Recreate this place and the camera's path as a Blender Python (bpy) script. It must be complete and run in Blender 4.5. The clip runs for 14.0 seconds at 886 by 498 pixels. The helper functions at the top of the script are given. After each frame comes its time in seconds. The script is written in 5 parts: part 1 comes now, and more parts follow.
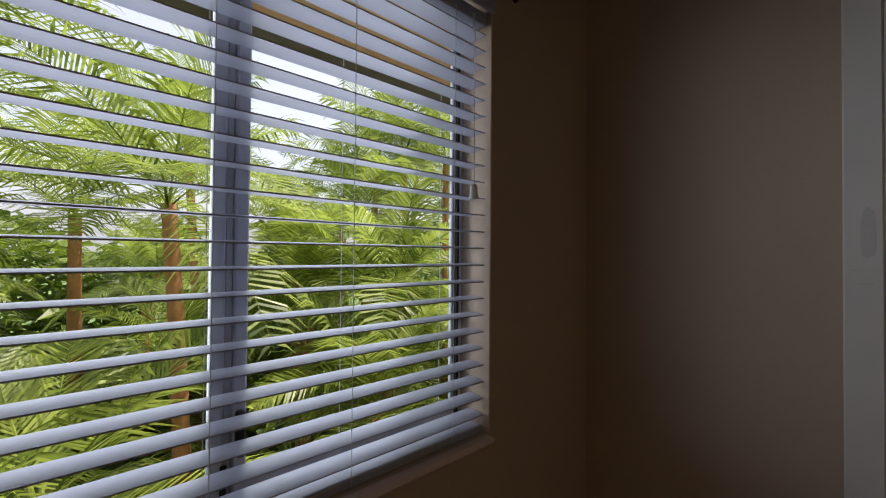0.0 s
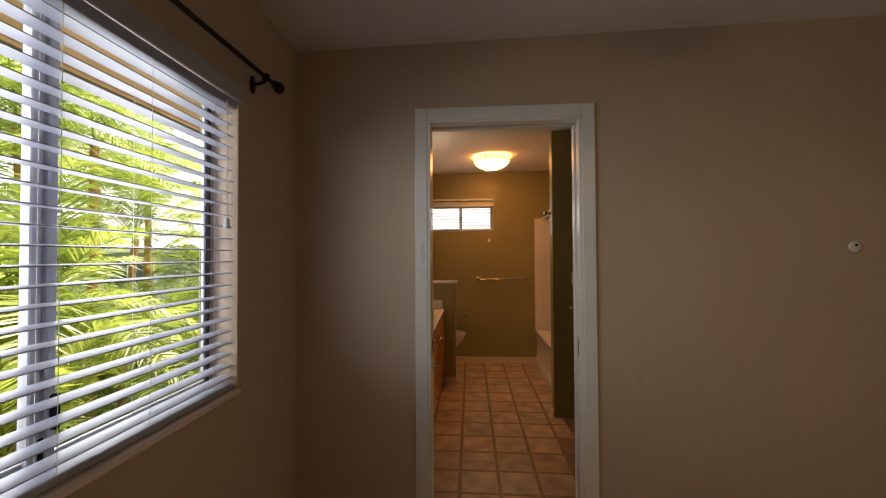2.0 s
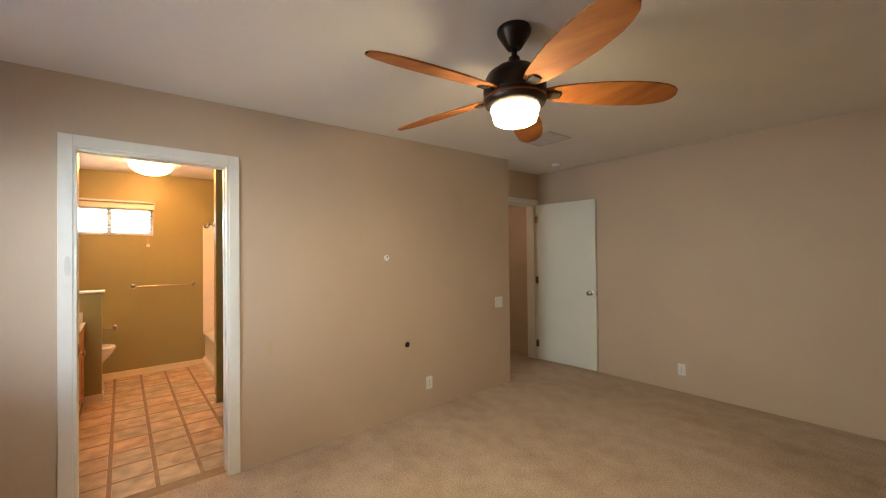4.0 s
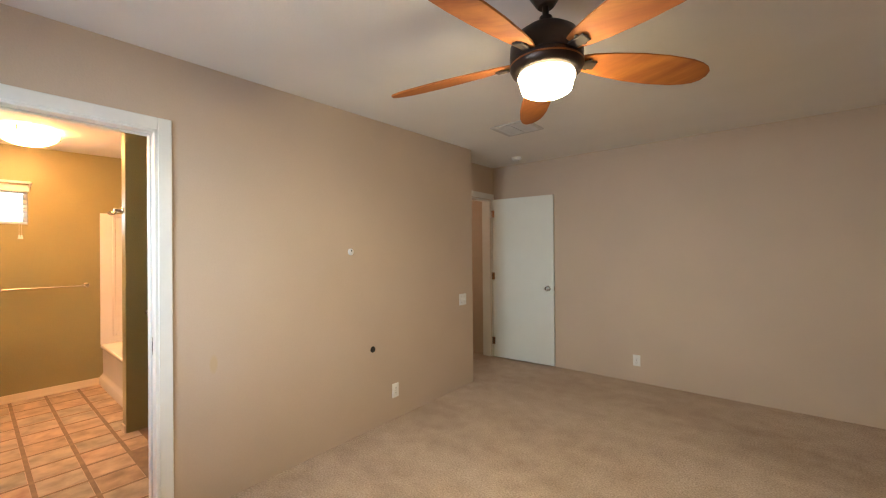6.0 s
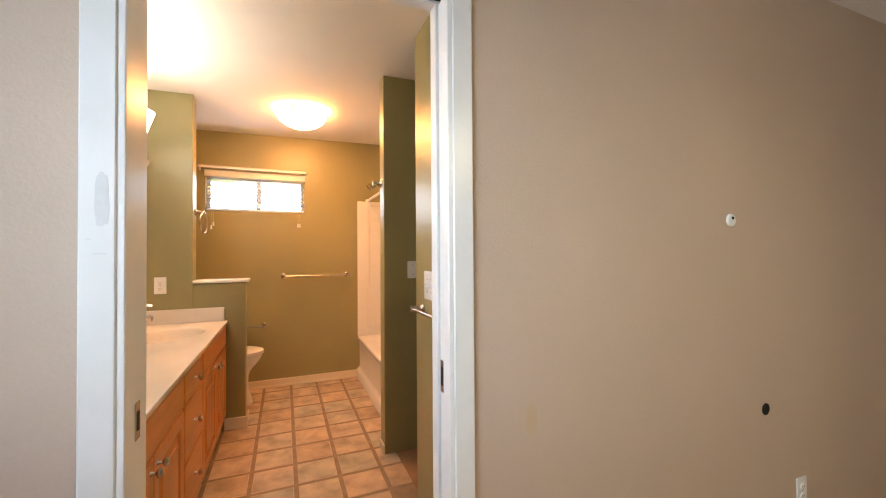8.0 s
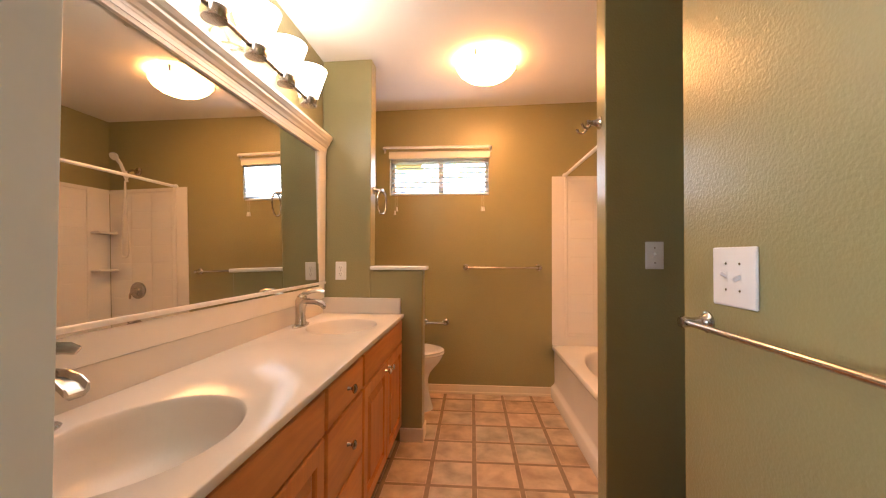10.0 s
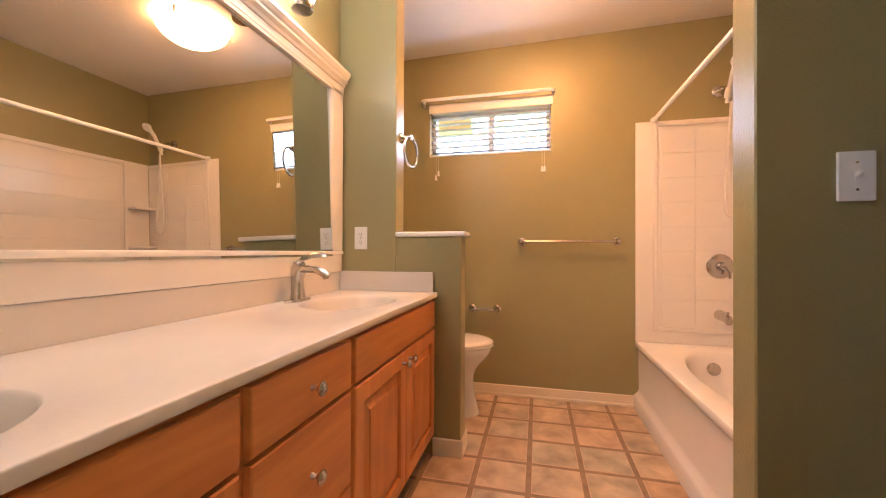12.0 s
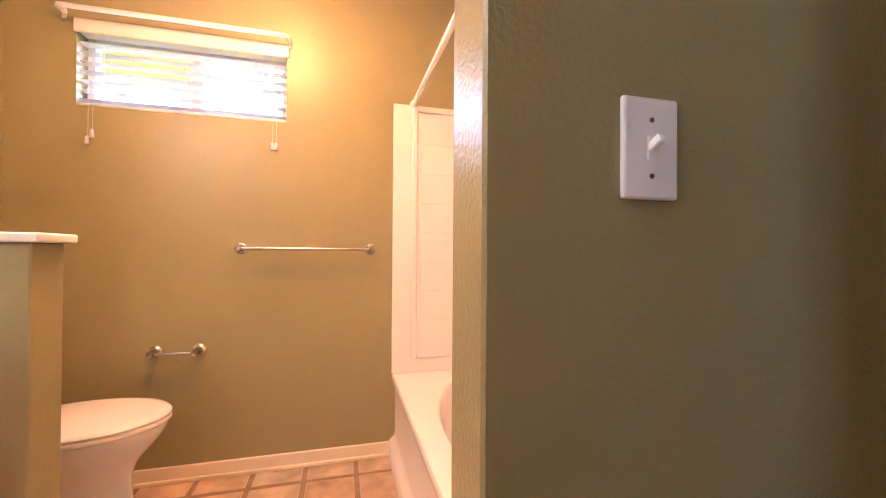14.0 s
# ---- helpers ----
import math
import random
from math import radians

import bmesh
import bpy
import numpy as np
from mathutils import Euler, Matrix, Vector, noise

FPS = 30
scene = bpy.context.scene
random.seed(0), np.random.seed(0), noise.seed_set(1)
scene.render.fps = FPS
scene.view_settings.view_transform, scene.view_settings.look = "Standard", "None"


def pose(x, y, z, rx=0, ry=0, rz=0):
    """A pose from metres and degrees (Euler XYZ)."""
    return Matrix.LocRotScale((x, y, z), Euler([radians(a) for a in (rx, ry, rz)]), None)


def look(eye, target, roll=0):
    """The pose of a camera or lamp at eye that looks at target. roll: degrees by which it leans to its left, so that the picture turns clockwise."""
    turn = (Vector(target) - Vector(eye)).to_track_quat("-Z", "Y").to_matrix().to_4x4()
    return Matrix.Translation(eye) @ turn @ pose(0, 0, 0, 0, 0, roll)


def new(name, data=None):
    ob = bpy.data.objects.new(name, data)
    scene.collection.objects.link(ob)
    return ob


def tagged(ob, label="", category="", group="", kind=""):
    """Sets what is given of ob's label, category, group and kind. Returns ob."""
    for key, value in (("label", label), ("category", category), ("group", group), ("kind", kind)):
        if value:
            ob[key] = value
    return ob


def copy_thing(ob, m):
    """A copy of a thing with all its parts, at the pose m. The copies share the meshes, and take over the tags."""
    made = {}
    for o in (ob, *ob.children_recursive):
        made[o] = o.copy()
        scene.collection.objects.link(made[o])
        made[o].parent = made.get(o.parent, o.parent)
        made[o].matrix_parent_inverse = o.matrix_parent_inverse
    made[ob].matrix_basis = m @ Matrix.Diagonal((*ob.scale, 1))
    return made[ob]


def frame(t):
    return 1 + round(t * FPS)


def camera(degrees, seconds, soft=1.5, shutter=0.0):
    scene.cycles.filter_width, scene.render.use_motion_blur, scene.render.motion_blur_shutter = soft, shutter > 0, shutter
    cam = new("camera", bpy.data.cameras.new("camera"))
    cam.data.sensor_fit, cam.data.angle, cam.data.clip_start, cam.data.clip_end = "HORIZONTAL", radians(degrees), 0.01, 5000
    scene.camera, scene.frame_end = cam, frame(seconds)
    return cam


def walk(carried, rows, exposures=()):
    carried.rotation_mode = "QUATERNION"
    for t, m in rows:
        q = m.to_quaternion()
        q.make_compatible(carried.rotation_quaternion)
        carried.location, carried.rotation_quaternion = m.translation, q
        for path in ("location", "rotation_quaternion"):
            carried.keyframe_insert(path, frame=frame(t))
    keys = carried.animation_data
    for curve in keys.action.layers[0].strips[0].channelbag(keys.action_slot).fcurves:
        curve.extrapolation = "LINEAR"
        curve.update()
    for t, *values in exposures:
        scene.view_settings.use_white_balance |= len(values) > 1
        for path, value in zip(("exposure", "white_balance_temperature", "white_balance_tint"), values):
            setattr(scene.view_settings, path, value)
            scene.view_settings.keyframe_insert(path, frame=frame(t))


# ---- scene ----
cam = camera(98.0, 14.0, soft=1.15)
PATH = [
    (0, (-0.018, 0.055, 1.316), (1.293, 1.565, 1.344), 0.5),
    (0.5, (-0.014, -0.039, 1.323), (1.593, 1.15, 1.338), 0.3),
    (1, (-0.174, -0.103, 1.319), (1.631, 0.757, 1.353), 0.0),
    (1.5, (-0.386, -0.166, 1.344), (1.526, 0.419, 1.381), -0.1),
    (2, (-0.657, -0.148, 1.348), (1.337, -0.006, 1.386), -0.3),
    (2.5, (-0.936, -0.15, 1.354), (1.033, -0.501, 1.384), -0.4),
    (3, (-1.216, -0.194, 1.371), (0.632, -0.957, 1.399), -0.6),
    (3.5, (-1.46, -0.198, 1.389), (0.237, -1.257, 1.414), -0.6),
    (4, (-1.619, -0.139, 1.415), (-0.083, -1.42, 1.437), -0.6),
    (4.2, (-1.661, -0.124, 1.422), (-0.178, -1.466, 1.442), -0.6),
    (6.3, (-0.958, -0.073, 1.362), (0.299, -1.628, 1.37), -0.5),
    (6.5, (-0.824, -0.082, 1.338), (0.444, -1.628, 1.347), -0.4),
    (7, (-0.471, -0.173, 1.292), (0.943, -1.587, 1.303), -0.6),
    (7.5, (-0.128, -0.227, 1.268), (1.559, -1.3, 1.29), -0.5),
    (8, (0.229, -0.249, 1.256), (2.077, -1.012, 1.284), -0.4),
    (8.5, (0.507, -0.314, 1.26), (2.422, -0.891, 1.286), -0.4),
    (9, (0.746, -0.401, 1.268), (2.721, -0.715, 1.278), -0.1),
    (9.2, (0.818, -0.379, 1.25), (2.807, -0.588, 1.266), -0.0),
    (11.3, (1.312, -0.264, 1.033), (3.261, 0.184, 1.052), 0.2),
    (11.5, (1.381, -0.276, 1.017), (3.329, 0.181, 1.03), 0.2),
    (12, (1.586, -0.342, 0.99), (3.529, 0.131, 1.002), 0.2),
    (12.5, (1.769, -0.411, 1.002), (3.711, 0.069, 1.016), 0.2),
    (13, (1.984, -0.492, 1.028), (3.979, -0.353, 1.029), -0.0),
    (13.5, (2.169, -0.592, 1.033), (4.157, -0.815, 1.042), 0.5),
    (14, (2.275, -0.703, 1.045), (4.213, -1.21, 1.063), 0.4),
]
EXPOSURES = [
    (0.0, 0.05, 6450, 18), (0.5, 0.3, 6600, 18), (1.0, 0.45, 6700, 18), (1.5, 0.7, 6750, 19), (2.0, 1.1, 7150, 18), (2.5, 1.75, 7300, 17), (3.0, 2.65, 6900, 12), (3.5, 3.0, 6700, 10), (4.0, 3.1, 6500, 10),
    (6.5, 3.45, 5950, 10), (7.5, 3.3, 5900, 11), (8.0, 3.1, 5850, 11), (8.5, 2.85, 5850, 11), (9.0, 2.75, 5850, 12), (11.5, 3.15, 5350, 17), (12.5, 3.15, 5250, 18), (13.2, 3.25, 5250, 21), (14.0, 3.75, 5150, 24),
]
walk(cam, [(t, look(eye, target, roll)) for t, eye, target, roll in PATH], EXPOSURES)


# ---- light ----
world = bpy.data.worlds.new("sky")
scene.world = world
world.use_nodes = True
wn = world.node_tree.nodes
sky = wn.new("ShaderNodeTexSky")
sky.sky_type, sky.sun_disc, sky.sun_elevation, sky.sun_rotation = "NISHITA", False, radians(63), radians(103.5)
sky.dust_density, sky.air_density, sky.ozone_density = 6.0, 1.0, 1.0
haze = wn.new("ShaderNodeVectorMath")
haze.operation, haze.inputs[1].default_value = "ADD", (3.9, 4.0, 4.1)
world.node_tree.links.new(sky.outputs[0], haze.inputs[0])
world.node_tree.links.new(haze.outputs[0], wn["Background"].inputs[0])
wn["Background"].inputs[1].default_value = 0.15

SUN_WAY = Vector((0.50, -0.12, 1.0))
sun = new("sun", bpy.data.lights.new("sun", "SUN"))
sun.data.energy, sun.data.angle, sun.data.color = 5.0, radians(0.5), (1, 0.95, 0.88)
sun.matrix_world = look(SUN_WAY * 30, (0, 0, 0))


def window_light(name, eye, target, w, h, watts, color):
    lamp = new(name, bpy.data.lights.new(name, "AREA"))
    lamp.data.shape, lamp.data.size, lamp.data.size_y = "RECTANGLE", w, h
    lamp.data.energy, lamp.data.color = watts, color
    lamp.matrix_world = look(eye, target)
    return lamp


window_light("bedroom_window_daylight", (0.15, 1.0, 1.43), (0.15, -4, 0.6), 1.04, 1.02, 7.6, (0.80, 0.89, 1.0))
window_light("bathroom_window_daylight", (4.262, -0.01, 1.83), (0, -0.01, 1.4), 0.8, 0.26, 0.4, (0.86, 0.94, 1.0))


# ---- materials ----
def mat(name, color, rough=0.5, metal=0.0, vary=0.12, scale=6.0, bump=0.0, bump_scale=180.0, fleck=0.04, coat=0.0, spec=0.5):
    """Paint, plastic, metal: a base colour with two scales of variation and a fine relief."""
    m = bpy.data.materials.new(name)
    m.use_nodes = True
    n, l = m.node_tree.nodes, m.node_tree.links
    b = n["Principled BSDF"]
    b.inputs["Roughness"].default_value, b.inputs["Metallic"].default_value = rough, metal
    b.inputs["Coat Weight"].default_value = coat
    b.inputs["Specular IOR Level"].default_value = spec
    tc = n.new("ShaderNodeTexCoord")
    big, fine = n.new("ShaderNodeTexNoise"), n.new("ShaderNodeTexNoise")
    big.inputs["Scale"].default_value, big.inputs["Detail"].default_value = scale, 5
    fine.inputs["Scale"].default_value, fine.inputs["Detail"].default_value = bump_scale, 3
    l.new(tc.outputs["Object"], big.inputs["Vector"])
    l.new(tc.outputs["Object"], fine.inputs["Vector"])
    c = Vector(color)
    r1 = n.new("ShaderNodeValToRGB")
    r1.color_ramp.elements[0].position, r1.color_ramp.elements[1].position = 0.3, 0.7
    r1.color_ramp.elements[0].color = (*(c * (1 - vary)), 1)
    r1.color_ramp.elements[1].color = (*(min(1, v * (1 + vary * 0.6)) for v in c), 1)
    l.new(big.outputs["Fac"], r1.inputs["Fac"])
    mix = n.new("ShaderNodeMix")
    mix.data_type, mix.blend_type = "RGBA", "OVERLAY"
    mix.inputs["Factor"].default_value = fleck
    l.new(r1.outputs["Color"], mix.inputs["A"])
    l.new(fine.outputs["Fac"], mix.inputs["B"])
    l.new(mix.outputs["Result"], b.inputs["Base Color"])
    rr = n.new("ShaderNodeMapRange")
    rr.inputs["To Min"].default_value, rr.inputs["To Max"].default_value = max(0, rough * 0.85), min(1, rough * 1.15)
    l.new(big.outputs["Fac"], rr.inputs["Value"])
    l.new(rr.outputs["Result"], b.inputs["Roughness"])
    if bump:
        bp = n.new("ShaderNodeBump")
        bp.inputs["Strength"].default_value, bp.inputs["Distance"].default_value = bump, 0.003
        l.new(fine.outputs["Fac"], bp.inputs["Height"])
        l.new(bp.outputs["Normal"], b.inputs["Normal"])
    return m


def glow(name, color, strength):
    m = bpy.data.materials.new(name)
    m.use_nodes = True
    b = m.node_tree.nodes["Principled BSDF"]
    b.inputs["Base Color"].default_value = (0.85, 0.8, 0.7, 1)
    b.inputs["Roughness"].default_value = 0.25
    b.inputs["Emission Color"].default_value = (*color, 1)
    b.inputs["Emission Strength"].default_value = strength
    return m


def wood(name, dark, light, rough=0.35, along="Z", scale=1.0):
    """Grained wood with the grain along one axis."""
    m = bpy.data.materials.new(name)
    m.use_nodes = True
    n, l = m.node_tree.nodes, m.node_tree.links
    b = n["Principled BSDF"]
    tc, mp, no, fine = (n.new("ShaderNode" + k) for k in ("TexCoord", "Mapping", "TexNoise", "TexNoise"))
    s = {"X": (1.2, 14, 14), "Y": (14, 1.2, 14), "Z": (14, 14, 1.2)}[along]
    mp.inputs["Scale"].default_value = [v * scale for v in s]
    info = n.new("ShaderNodeObjectInfo")
    off = n.new("ShaderNodeVectorMath")
    off.operation = "ADD"
    l.new(tc.outputs["Object"], off.inputs[0])
    l.new(info.outputs["Random"], off.inputs[1])
    l.new(off.outputs[0], mp.inputs["Vector"])
    no.inputs["Scale"].default_value, no.inputs["Detail"].default_value, no.inputs["Distortion"].default_value = 1.0, 6, 0.6
    fine.inputs["Scale"].default_value, fine.inputs["Detail"].default_value = 6.0, 4
    l.new(mp.outputs[0], no.inputs["Vector"])
    l.new(mp.outputs[0], fine.inputs["Vector"])
    r = n.new("ShaderNodeValToRGB")
    r.color_ramp.elements[0].position, r.color_ramp.elements[1].position = 0.3, 0.72
    r.color_ramp.elements[0].color, r.color_ramp.elements[1].color = (*dark, 1), (*light, 1)
    l.new(no.outputs["Fac"], r.inputs["Fac"])
    mix = n.new("ShaderNodeMix")
    mix.data_type, mix.blend_type = "RGBA", "OVERLAY"
    mix.inputs["Factor"].default_value = 0.25
    l.new(r.outputs["Color"], mix.inputs["A"])
    l.new(fine.outputs["Fac"], mix.inputs["B"])
    l.new(mix.outputs["Result"], b.inputs["Base Color"])
    bp = n.new("ShaderNodeBump")
    bp.inputs["Strength"].default_value, bp.inputs["Distance"].default_value = 0.15, 0.001
    l.new(fine.outputs["Fac"], bp.inputs["Height"])
    l.new(bp.outputs["Normal"], b.inputs["Normal"])
    b.inputs["Roughness"].default_value = rough
    return m


def glass(name):
    m = bpy.data.materials.new(name)
    m.use_nodes = True
    n, l = m.node_tree.nodes, m.node_tree.links
    tr, gl, mx, lw = (n.new("ShaderNode" + k) for k in ("BsdfTransparent", "BsdfGlossy", "MixShader", "LayerWeight"))
    gl.inputs["Roughness"].default_value = 0.02
    lw.inputs["Blend"].default_value = 0.12
    l.new(lw.outputs["Fresnel"], mx.inputs[0])
    l.new(tr.outputs[0], mx.inputs[1])
    l.new(gl.outputs[0], mx.inputs[2])
    l.new(mx.outputs[0], n["Material Output"].inputs[0])
    return m


M_TAN = mat("tan_wall_paint", (0.56, 0.445, 0.34), 0.62, vary=0.05, scale=1.6, bump=0.25, bump_scale=140)
tn, tl = M_TAN.node_tree.nodes, M_TAN.node_tree.links
spot_tc, spot_map, spot_len, spot_ramp, spot_mix = (tn.new("ShaderNode" + k) for k in ("TexCoord", "Mapping", "VectorMath", "ValToRGB", "Mix"))
spot_map.inputs["Location"].default_value, spot_map.inputs["Scale"].default_value = (-1.188, 37.0, -12.9), (1, 40.0, 16.8)  # a yellowed patch beside the doorway
spot_len.operation = "LENGTH"
spot_ramp.color_ramp.elements[0].position, spot_ramp.color_ramp.elements[1].position = 0.55, 1.0
spot_ramp.color_ramp.elements[0].color, spot_ramp.color_ramp.elements[1].color = (0.55, 0.55, 0.55, 1), (0, 0, 0, 1)
spot_mix.data_type = "RGBA"
spot_mix.inputs["B"].default_value = (0.56, 0.41, 0.20, 1)
tan_in = tn["Principled BSDF"].inputs["Base Color"]
tl.new(spot_tc.outputs["Object"], spot_map.inputs["Vector"])
tl.new(spot_map.outputs[0], spot_len.inputs[0])
tl.new(spot_len.outputs["Value"], spot_ramp.inputs["Fac"])
tl.new(spot_ramp.outputs["Color"], spot_mix.inputs["Factor"])
tl.new(tan_in.links[0].from_socket, spot_mix.inputs["A"])
tl.new(spot_mix.outputs["Result"], tan_in)
M_OLIVE = mat("olive_wall_paint", (0.316, 0.287, 0.131), 0.32, vary=0.06, scale=1.6, bump=0.5, bump_scale=120)
M_CEIL = mat("white_ceiling_paint", (0.81, 0.79, 0.755), 0.8, vary=0.03, scale=2, bump=0.3, bump_scale=90)
M_HALL = mat("brown_hall_paint", (0.62, 0.29, 0.13), 0.7, vary=0.05, scale=2, bump=0.2)
M_TRIM = mat("white_gloss_trim_paint", (0.80, 0.80, 0.77), 0.3, vary=0.03, scale=9, bump=0.08, bump_scale=60)
M_CREAM = mat("cream_baseboard_paint", (0.78, 0.68, 0.52), 0.4, vary=0.05, scale=7, bump=0.1)
M_DOOR = mat("white_door_paint", (0.74, 0.76, 0.70), 0.42, vary=0.03, scale=3, bump=0.1, bump_scale=90)
M_NICKEL = mat("brushed_nickel", (0.54, 0.505, 0.455), 0.22, 1.0, vary=0.02, scale=12)
M_SATIN = mat("satin_nickel_knob", (0.60, 0.585, 0.56), 0.24, 1.0, vary=0.02, scale=12)
M_DARK = mat("dark_bronze_metal", (0.045, 0.032, 0.026), 0.38, 0.8, vary=0.2, scale=20)
M_IRON = mat("matt_bronze_iron", (0.035, 0.024, 0.018), 0.75, 0.0, vary=0.2, scale=20, spec=0.2)
M_BLACK = mat("black_recess", (0.01, 0.009, 0.008), 0.8)
M_GLASS = glass("clear_glass")


# ---- building helpers ----
def part(name, bm, material, parent=None, label="", smooth=0):
    """Links a bmesh, drawn in world metres, as one mesh object under its thing or part."""
    me = bpy.data.meshes.new(name)
    bmesh.ops.recalc_face_normals(bm, faces=bm.faces)
    bm.to_mesh(me)
    bm.free()
    me.materials.append(material)
    if smooth:
        me.polygons.foreach_set("use_smooth", [True] * len(me.polygons))
        me.set_sharp_from_angle(angle=radians(smooth))
    ob = new(name, me)
    if parent:
        ob.parent = parent
        base = parent.location if parent.parent is None else parent.location + parent.parent.location
        ob.matrix_parent_inverse = Matrix.Translation(-base) if parent.type == "EMPTY" else Matrix()
    if label:
        ob["label"] = label
    return ob


def thing(name, at, label, category, group="", kind=""):
    ob = new(name)
    ob.empty_display_size = 0.1
    ob.location = at
    return tagged(ob, label, category, group, kind)


def add_box(bm, lo, hi, bevel=0.0, segments=1, turn=None):
    """A box between two corners, with its edges taken off; turn is a matrix laid on it."""
    size = [b - a for a, b in zip(lo, hi)]
    mid = [(a + b) / 2 for a, b in zip(lo, hi)]
    m = Matrix.Translation(mid) @ Matrix.Diagonal((*size, 1))
    if turn:
        m = turn @ m
    made = bmesh.ops.create_cube(bm, size=1, matrix=m)["verts"]
    if bevel:
        edges = list({e for v in made for e in v.link_edges})
        bmesh.ops.bevel(bm, geom=edges, offset=bevel, segments=segments, affect="EDGES", profile=0.5)


def box(lo, hi, bevel=0.0, segments=1, turn=None):
    bm = bmesh.new()
    add_box(bm, lo, hi, bevel, segments, turn)
    return bm


def frame_ring(x0, x1, z0, z1, w, y0, y1, soft=0.003):
    """One rectangular frame standing in a plane of constant y, front at y0."""
    bm = bmesh.new()
    rings = []
    for dx, y in ((0.0, y1), (0.0, y0 + soft), (soft, y0), (w - soft, y0), (w, y0 + soft), (w, y1)):
        rings.append([bm.verts.new(p) for p in ((x0 + dx, y, z0 + dx), (x1 - dx, y, z0 + dx), (x1 - dx, y, z1 - dx), (x0 + dx, y, z1 - dx))])
    for p, q in zip(rings, rings[1:] + rings[:1]):
        for k in range(4):
            bm.faces.new((p[k], p[(k + 1) % 4], q[(k + 1) % 4], q[k]))
    return bm


def boxes(*pairs, bevel=0.0):
    bm = bmesh.new()
    for lo, hi in pairs:
        add_box(bm, lo, hi, bevel)
    return bm


def add_lathe(bm, profile, m=None, steps=28, sx=1.0, sy=1.0):
    """Turns (radius, height) pairs round z, then lays the matrix m on it."""
    m = m or Matrix()
    rings = []
    for r, z in profile:
        if r < 1e-5:
            rings.append([bm.verts.new(m @ Vector((0, 0, z)))])
        else:
            rings.append([bm.verts.new(m @ Vector((sx * r * math.cos(2 * math.pi * k / steps), sy * r * math.sin(2 * math.pi * k / steps), z))) for k in range(steps)])
    for a, b in zip(rings, rings[1:]):
        for k in range(steps):
            q = (k + 1) % steps
            if len(a) == 1 and len(b) == 1:
                continue
            if len(a) == 1:
                bm.faces.new((a[0], b[k], b[q]))
            elif len(b) == 1:
                bm.faces.new((a[k], a[q], b[0]))
            else:
                bm.faces.new((a[k], a[q], b[q], b[k]))


def lathe(profile, m=None, steps=28, sx=1.0, sy=1.0):
    bm = bmesh.new()
    add_lathe(bm, profile, m, steps, sx, sy)
    return bm


def add_tube(bm, points, radius, steps=12, flat=1.0):
    """A round bar along a line of points; radius is a number or one for each point."""
    points = [Vector(p) for p in points]
    radii = radius if isinstance(radius, (list, tuple)) else [radius] * len(points)
    rings, side = [], None
    for i, p in enumerate(points):
        way = (points[min(i + 1, len(points) - 1)] - points[max(i - 1, 0)]).normalized()
        if side is None:
            side = way.orthogonal().normalized()
        side = (side - way * side.dot(way)).normalized()
        up = way.cross(side)
        rings.append([bm.verts.new(p + radii[i] * (math.cos(2 * math.pi * k / steps) * side + flat * math.sin(2 * math.pi * k / steps) * up)) for k in range(steps)])
    for a, b in zip(rings, rings[1:]):
        for k in range(steps):
            bm.faces.new((a[k], a[(k + 1) % steps], b[(k + 1) % steps], b[k]))
    if (points[0] - points[-1]).length > 1e-4:
        bm.faces.new(rings[0])
        bm.faces.new(rings[-1])


def tube(points, radius, steps=12, flat=1.0):
    bm = bmesh.new()
    add_tube(bm, points, radius, steps, flat)
    return bm


def aim(at, way):
    """A matrix at a place whose z runs along way."""
    return Matrix.Translation(at) @ Vector(way).to_track_quat("Z", "Y").to_matrix().to_4x4()


def setting(name, bm, material, label, category, smooth=0):
    return tagged(part(name, bm, material, None, "", smooth), label, category, "", "structure")


# ---- structure: bedroom x -4.3..1.188, y -4.45..0.75; bathroom x 1.308..4.27, y -1.75..0.66 ----
H = 2.52  # wall tops, inside the ceiling slabs
FALL = 0.0185  # both ceilings drop gently towards the window wall


def ceiling_z(y, bath=False):
    return (2.407 if bath else 2.383) - FALL * y


def ceiling_slab(x0, x1, y0, y1, bath):
    bm = box((x0, y0, 0), (x1, y1, 0.16))
    for v in bm.verts:
        v.co.z += ceiling_z(v.co.y, bath)
    return bm


WX0, WX1, WZ0, WZ1 = -0.41, 0.707, 0.868, 1.965
DX, WY = 1.188, 0.712  # faces of the door wall and the window wall
setting("floor_bedroom", box((-4.3, -4.45, -0.1), (1.24, WY, 0.0)), M_CEIL, "beige cut-pile carpet with worn lighter tracks", "floor")
setting("wall_window", boxes(((-4.42, WY, -0.1), (WX0, 0.845, H)), ((WX1, WY, -0.1), (1.308, 0.845, H)), ((WX0, WY, -0.1), (WX1, 0.845, WZ0)), ((WX0, WY, WZ1), (WX1, 0.845, H))), M_TAN, "tan painted bedroom wall with a window", "wall")
DY0, DY1, DZ = -0.672, 0.057, 2.003
setting("wall_door", boxes(((DX, DY1, -0.1), (1.308, WY, H)), ((DX, -3.43, -0.1), (1.308, DY0, H)), ((DX, DY0, DZ), (1.308, DY1, H))), M_TAN, "tan painted bedroom wall with a bathroom doorway", "wall")
setting("wall_far", box((-4.42, -4.57, -0.1), (3.0, -4.45, H)), M_TAN, "tan painted far bedroom wall", "wall")
setting("wall_west", box((-4.42, -4.45, -0.1), (-4.3, WY, H)), M_TAN, "tan painted bedroom side wall", "wall")
